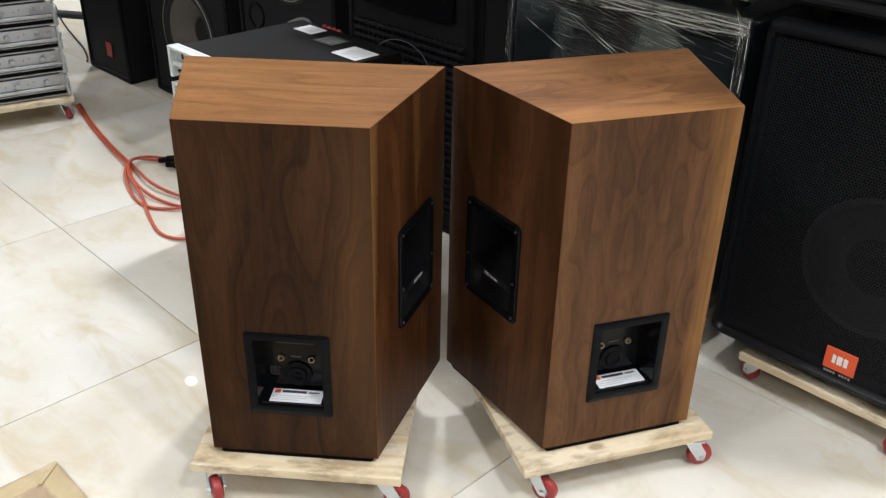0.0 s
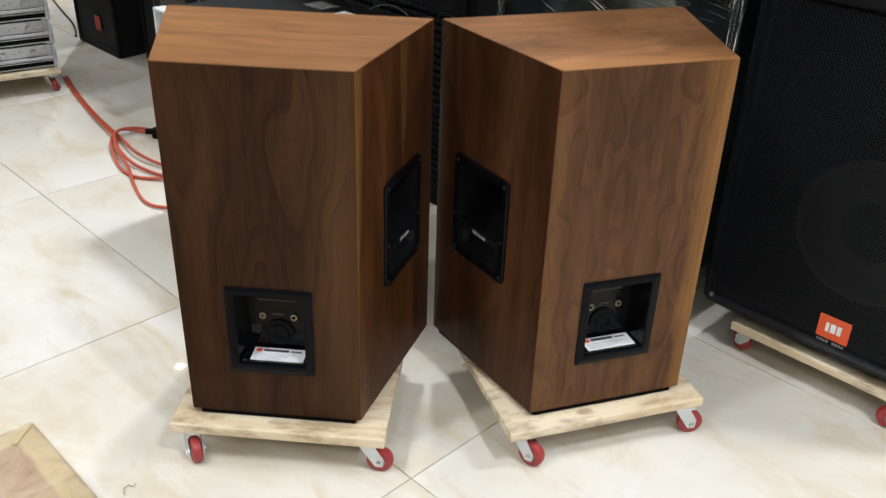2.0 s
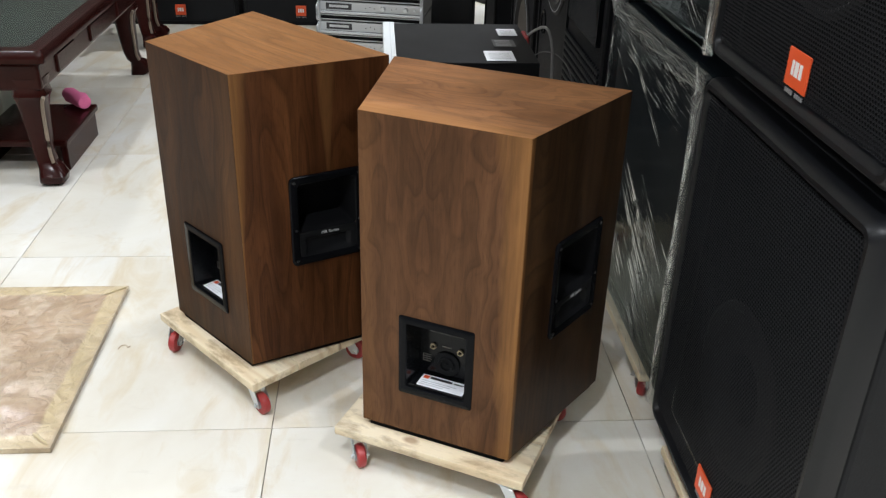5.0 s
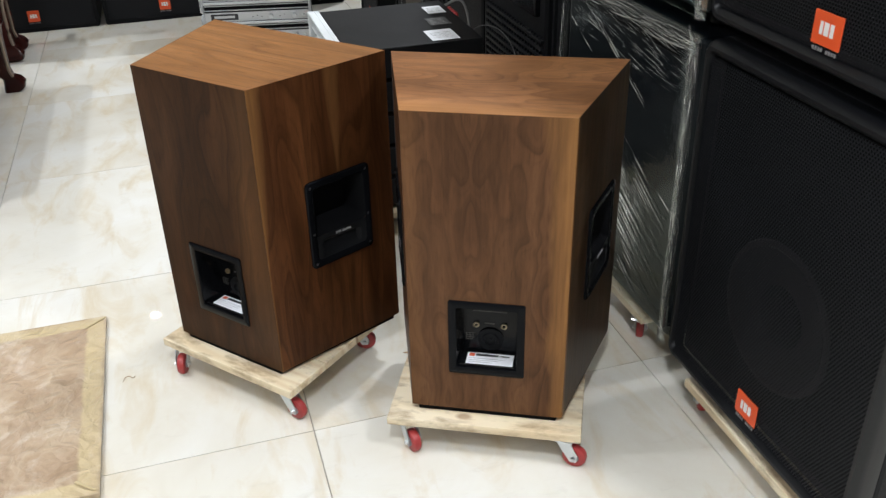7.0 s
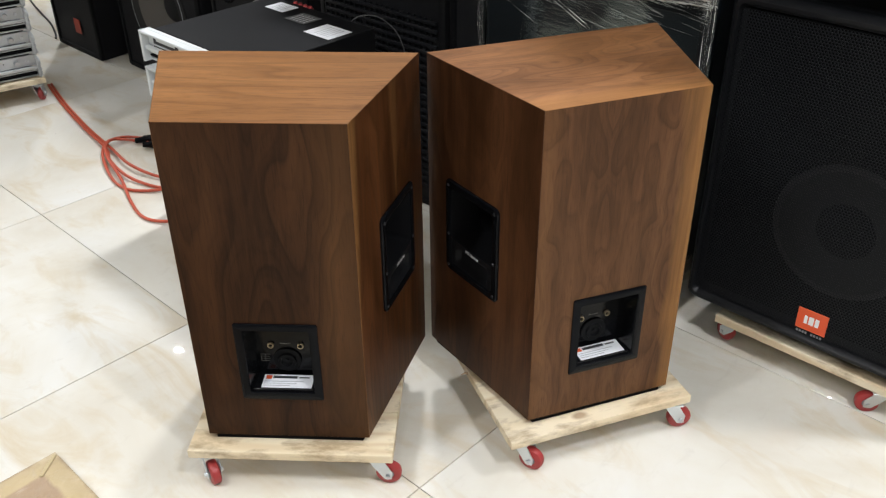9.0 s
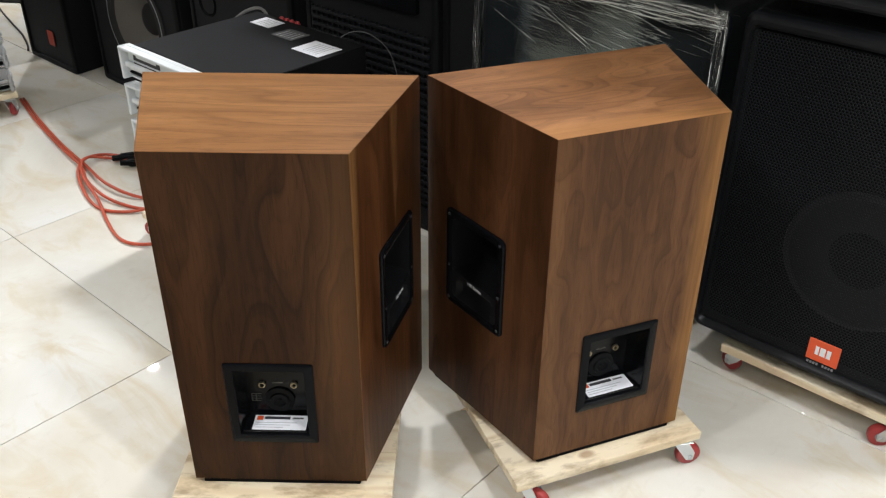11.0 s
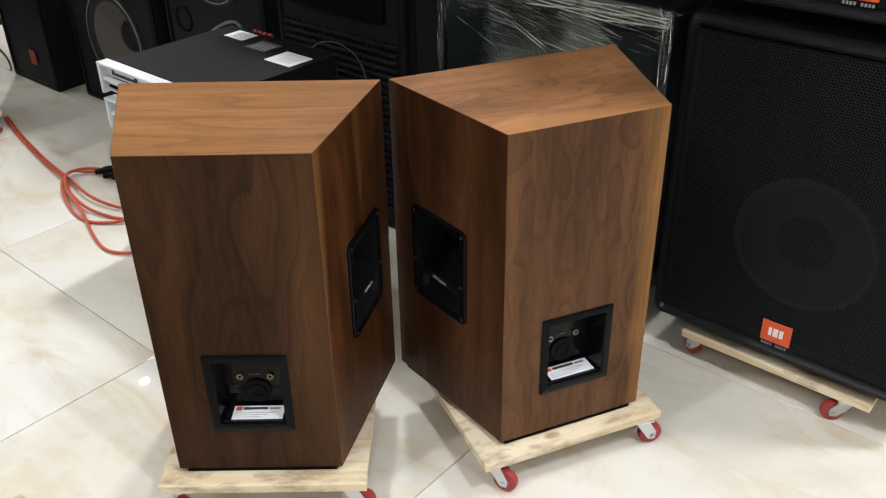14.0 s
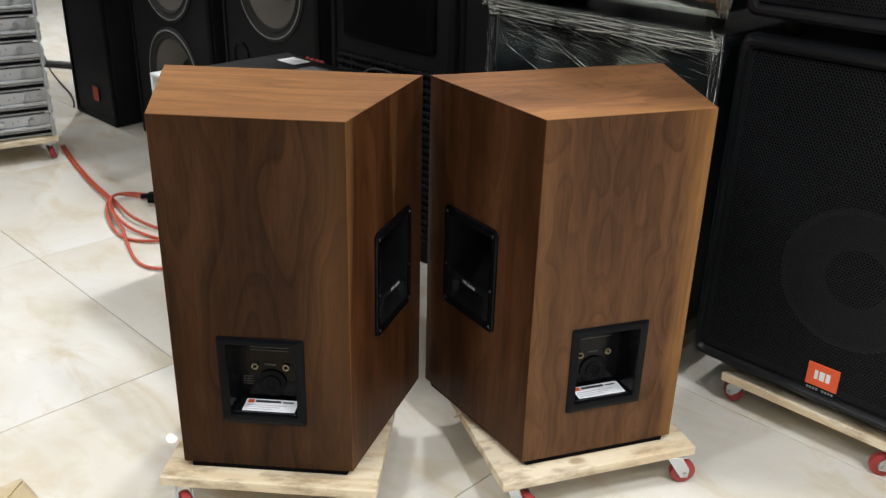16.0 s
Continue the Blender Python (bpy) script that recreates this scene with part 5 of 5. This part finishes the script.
# ---- the carved table ----
def cabriole_leg(parent, x, y, h, name="leg"):
    sx, sy = (1 if x > 0 else -1), (1 if y > 0 else -1)
    prof = [(0.0, 0.066, 0.034), (0.012, 0.078, 0.043), (0.035, 0.084, 0.044), (0.058, 0.074, 0.037), (0.075, 0.050, 0.031), (0.11, 0.038, 0.032), (0.18, 0.032, 0.037), (0.25, 0.028, 0.042), (h - 0.08, 0.028, 0.048), (h - 0.06, 0.032, 0.056), (h - 0.04, 0.030, 0.052), (h, 0.032, 0.056)]
    bm = bmesh.new()
    rows = []
    for z, out, r in prof:
        rows.append([bm.verts.new((x + sx * out * 0.7 - sx * 0.03 + px, y + sy * out * 0.7 - sy * 0.03 + py, z)) for px, py in rounded_rect(2 * r, 2 * r, r * 0.55, 3)])
    n = len(rows[0])
    for a, b in zip(rows, rows[1:]):
        for k in range(n):
            bm.faces.new((a[k], a[(k + 1) % n], b[(k + 1) % n], b[k]))
    bm.faces.new(rows[0])
    bm.faces.new(rows[-1])
    leg = part(name, bm, MAHOGANY, parent, "bowed leg with a rounded foot", None, True)
    edge = [(x + sx * out * 0.7 - sx * 0.03 + 0.93 * r, y + sy * out * 0.7 - sy * 0.03 - 0.93 * r, z) for z, out, r in prof[4:-2]]
    part("worn_edge", tube(smooth_path(edge, 3), 0.0065, 8), WORN, leg, "pale worn edge", None, True)


def carved_table(m, lx, ly, h, label):
    t = thing("carved_table", label, "table", m)
    part("apron", box(-lx / 2 + 0.03, lx / 2 - 0.03, -ly / 2 + 0.03, ly / 2 - 0.03, h - 0.14, h - 0.045, 0.012, 3), MAHOGANY, t, "deep carved apron")
    bm = bmesh.new()
    rows = bridge_loops(bm, [[(x, y, z) for x, y in rounded_rect(lx - i, ly - i, 0.02, 3)] for i, z in ((0.03, h - 0.047), (0.0, h - 0.040), (-0.004, h - 0.026), (0.0, h - 0.012), (0.02, h), (0.12, h), (0.13, h - 0.012))])
    bm.faces.new(rows[-1])
    bm.faces.new(rows[0])
    part("top_frame", bm, MAHOGANY, t, "moulded top frame", None, True)
    part("glass_top", box(-lx / 2 + 0.064, lx / 2 - 0.064, -ly / 2 + 0.064, ly / 2 - 0.064, h - 0.011, h - 0.003, 0.001, 1), GLASS, t, "inset glass top")
    for sx in (-1, 1):
        for sy in (-1, 1):
            cabriole_leg(t, sx * (lx / 2 - 0.075), sy * (ly / 2 - 0.075), h - 0.10)
        for k in range(3):
            y = -ly / 2 + 0.30 + k * (ly - 0.6) / 2
            part("carving", box(sx * (lx / 2 - 0.028) - 0.006, sx * (lx / 2 - 0.028) + 0.006, y - 0.10, y + 0.10, h - 0.125, h - 0.06, 0.005, 2), MAHOGANY, t)
    return t


TABLE_H = 0.47
carved_table(at(-1.225, 2.005, 0), 0.80, 1.40, TABLE_H, "dark red-brown carved coffee table with an inset glass top")
carved_table(at(-1.130, 3.20, 0), 0.52, 0.30, TABLE_H, "small dark red-brown carved side table beside the coffee table")
crate = thing("low_stool", "low dark red wooden stool under the carved table", "stool", at(-1.005, 1.64, 0))
part("seat", box(-0.16, 0.16, -0.20, 0.20, 0.095, 0.12, 0.006, 2), MAHOGANY, crate)
for sx in (-1, 1):
    part("side_board", box(sx * 0.14 - 0.012, sx * 0.14 + 0.012, -0.18, 0.18, 0.0, 0.095, 0.003, 1), MAHOGANY, crate)
cloth = thing("pink_cloth", "rolled pink cloth lying on the low stool", "cloth", at(-0.915, 1.82, 0.12, 40))
bm = lathe([(0.0, -0.08), (0.022, -0.076), (0.029, -0.05), (0.026, 0.0), (0.031, 0.05), (0.024, 0.076), (0.0, 0.08)], 18, None, pose(0, 0, 0.030, 90, 0, 0))
for vtx in bm.verts:
    vtx.co += Vector((1, 1, 0.5)) * 0.006 * noise.noise(vtx.co * 40)
part("roll", bm, PINK, cloth, "", None, True)
carton = thing("cardboard_box", "closed pale green-white carton under the carved table", "box", at(-1.40, 2.08, 0, 8))
part("carton", box(-0.13, 0.13, -0.14, 0.14, 0, 0.24, 0.004, 1), PALE_CARD, carton)
part("tape", box(-0.025, 0.025, -0.1405, 0.1405, 0.2402, 0.2408), TAPE, carton)

# ---- the taped panel on the floor ----
panel_m = at(-0.60, 0.272, 0)
slab = thing("packed_board", "flat brown board packed in clear film and ochre tape", "board", panel_m)
bm = bmesh.new()
n = 36
grid = [[bm.verts.new((PU0 + (PU1 - PU0) * i / n, PV0 + (PV1 - PV0) * j / n, 0.0135 + 0.0045 * noise.noise(Vector((i * 0.35, j * 0.35, 1))) * (0 < i < n and 0 < j < n))) for i in range(n + 1)] for j in range(n + 1)]
for j in range(n):
    for i in range(n):
        bm.faces.new((grid[j][i], grid[j][i + 1], grid[j + 1][i + 1], grid[j + 1][i]))
ring = [grid[0][i] for i in range(n)] + [grid[j][n] for j in range(n)] + [grid[n][i] for i in range(n, 0, -1)] + [grid[j][0] for j in range(n, 0, -1)]
low = [bm.verts.new((q.co.x, q.co.y, 0.0006)) for q in ring]
for k in range(len(ring)):
    bm.faces.new((ring[k], ring[(k + 1) % len(ring)], low[(k + 1) % len(ring)], low[k]))
part("card", bm, CARD, slab, "", None, True)
for x0, x1, y0, y1, turn in ((-0.030, 0.030, -0.004, 0.004, 38), (-0.028, 0.028, -0.003, 0.003, -42)):
    spot = (PU1 - 0.028, PV1 - 0.028) if turn > 0 else (PU1 - 0.028, PV0 + 0.028)
    part("tape_fold", box(x0, x1, y0, y1, 0.0, 0.002, 0.0008, 1), TAPE, slab, "folded corner of tape", pose(spot[0], spot[1], 0.0150, 0, 0, turn))

strip = thing("floor_strip", "long black rubber strip lying on the floor behind the loudspeakers", "strip", at(1.092, 3.975, 0, -56.7))
part("strip", box(-0.55, 0.55, -0.028, 0.028, 0.0005, 0.030, 0.008, 2), RUBBER, strip)

# ---- cables and scraps on the floor ----
coil = thing("orange_cable", "coiled orange cable with black plugs lying on the floor", "cable", at(0, 0, 0))


def lay(pts, r=0.0050):
    return tube(smooth_path([(u, v, r + 0.0008 + z) for u, v, z in pts], 7), r, 8)


bm = lay([(0.52, 2.60, 0.0), (0.465, 2.38, 0.0), (0.408, 2.10, 0.002), (0.372, 1.86, 0.006), (0.345, 1.70, 0.012), (0.36, 1.58, 0.006), (0.40, 1.50, 0.0), (0.46, 1.42, 0.0)])
merge(bm, lay([(0.508, 2.60, 0.0), (0.453, 2.38, 0.0), (0.396, 2.10, 0.003), (0.358, 1.87, 0.008), (0.315, 1.76, 0.012), (0.300, 1.62, 0.006), (0.33, 1.50, 0.0), (0.39, 1.42, 0.0)]))
merge(bm, lay([(0.490, 1.80, 0.004), (0.450, 1.88, 0.004), (0.390, 1.90, 0.016), (0.325, 1.83, 0.010), (0.268, 1.68, 0.002), (0.255, 1.57, 0.0), (0.30, 1.49, 0.002), (0.37, 1.45, 0.006), (0.44, 1.42, 0.004)]))
merge(bm, lay([(0.505, 1.83, 0.004), (0.455, 1.905, 0.006), (0.375, 1.88, 0.022), (0.320, 1.79, 0.018), (0.275, 1.62, 0.006), (0.225, 1.48, 0.0), (0.198, 1.37, 0.0), (0.215, 1.30, 0.002), (0.27, 1.25, 0.004), (0.33, 1.22, 0.004)]))
part("sheath", bm, CABLE, coil, "", None, True)
for u, v, turn in ((0.498, 1.822, -30), (0.496, 1.768, -40)):
    part("plug", lathe([(0.0, -0.025), (0.009, -0.025), (0.011, 0.0), (0.0145, 0.005), (0.0145, 0.05), (0.012, 0.058), (0.0, 0.058)], 14), BLACK_GLOSS, coil, "black cable connector", pose(u - 0.02, v + 0.01, 0.0155, 0, 90, turn), True)
wire = thing("black_wire", "thin black wire lying across the floor to a loudspeaker", "cable", at(0, 0, 0))
part("sheath", tube(smooth_path([(1.14, 4.25, 0.005), (1.05, 3.98, 0.005), (0.995, 3.79, 0.005), (0.935, 3.55, 0.005), (0.890, 3.36, 0.005), (0.835, 3.20, 0.005), (0.80, 3.125, 0.008)], 6), 0.0045, 8), BLACK_CABLE, wire, "", None, True)
scrap = thing("floor_scrap", "small curled scrap of dark thread on the floor tiles", "scrap", at(-0.396, 0.326, 0.0))
part("thread", tube(smooth_path([(-0.012, -0.010, 0.002), (-0.006, 0.004, 0.003), (0.004, 0.006, 0.003), (0.010, -0.002, 0.002), (0.016, 0.004, 0.002)], 5), 0.0008, 6), CARTON, scrap, "", None, True)
# ---- floor tiles ----
TILE_SIZE = 0.806
tile_bm = box(0.0011, TILE_SIZE - 0.0011, 0.0011, TILE_SIZE - 0.0011, -0.0055, 0.0, 0.0005, 1)
bmesh.ops.recalc_face_normals(tile_bm, faces=tile_bm.faces)
tile_mesh = bpy.data.meshes.new("tile")
tile_bm.to_mesh(tile_mesh)
tile_bm.free()
tile_mesh.materials.append(TILE)
for i in range(-7, 3):
    for j in range(-6, 9):
        t = new("tile", tile_mesh)
        t.parent = floor
        t.matrix_parent_inverse = ROOM.inverted()
        t.matrix_basis = at(i * TILE_SIZE, j * TILE_SIZE, 0)
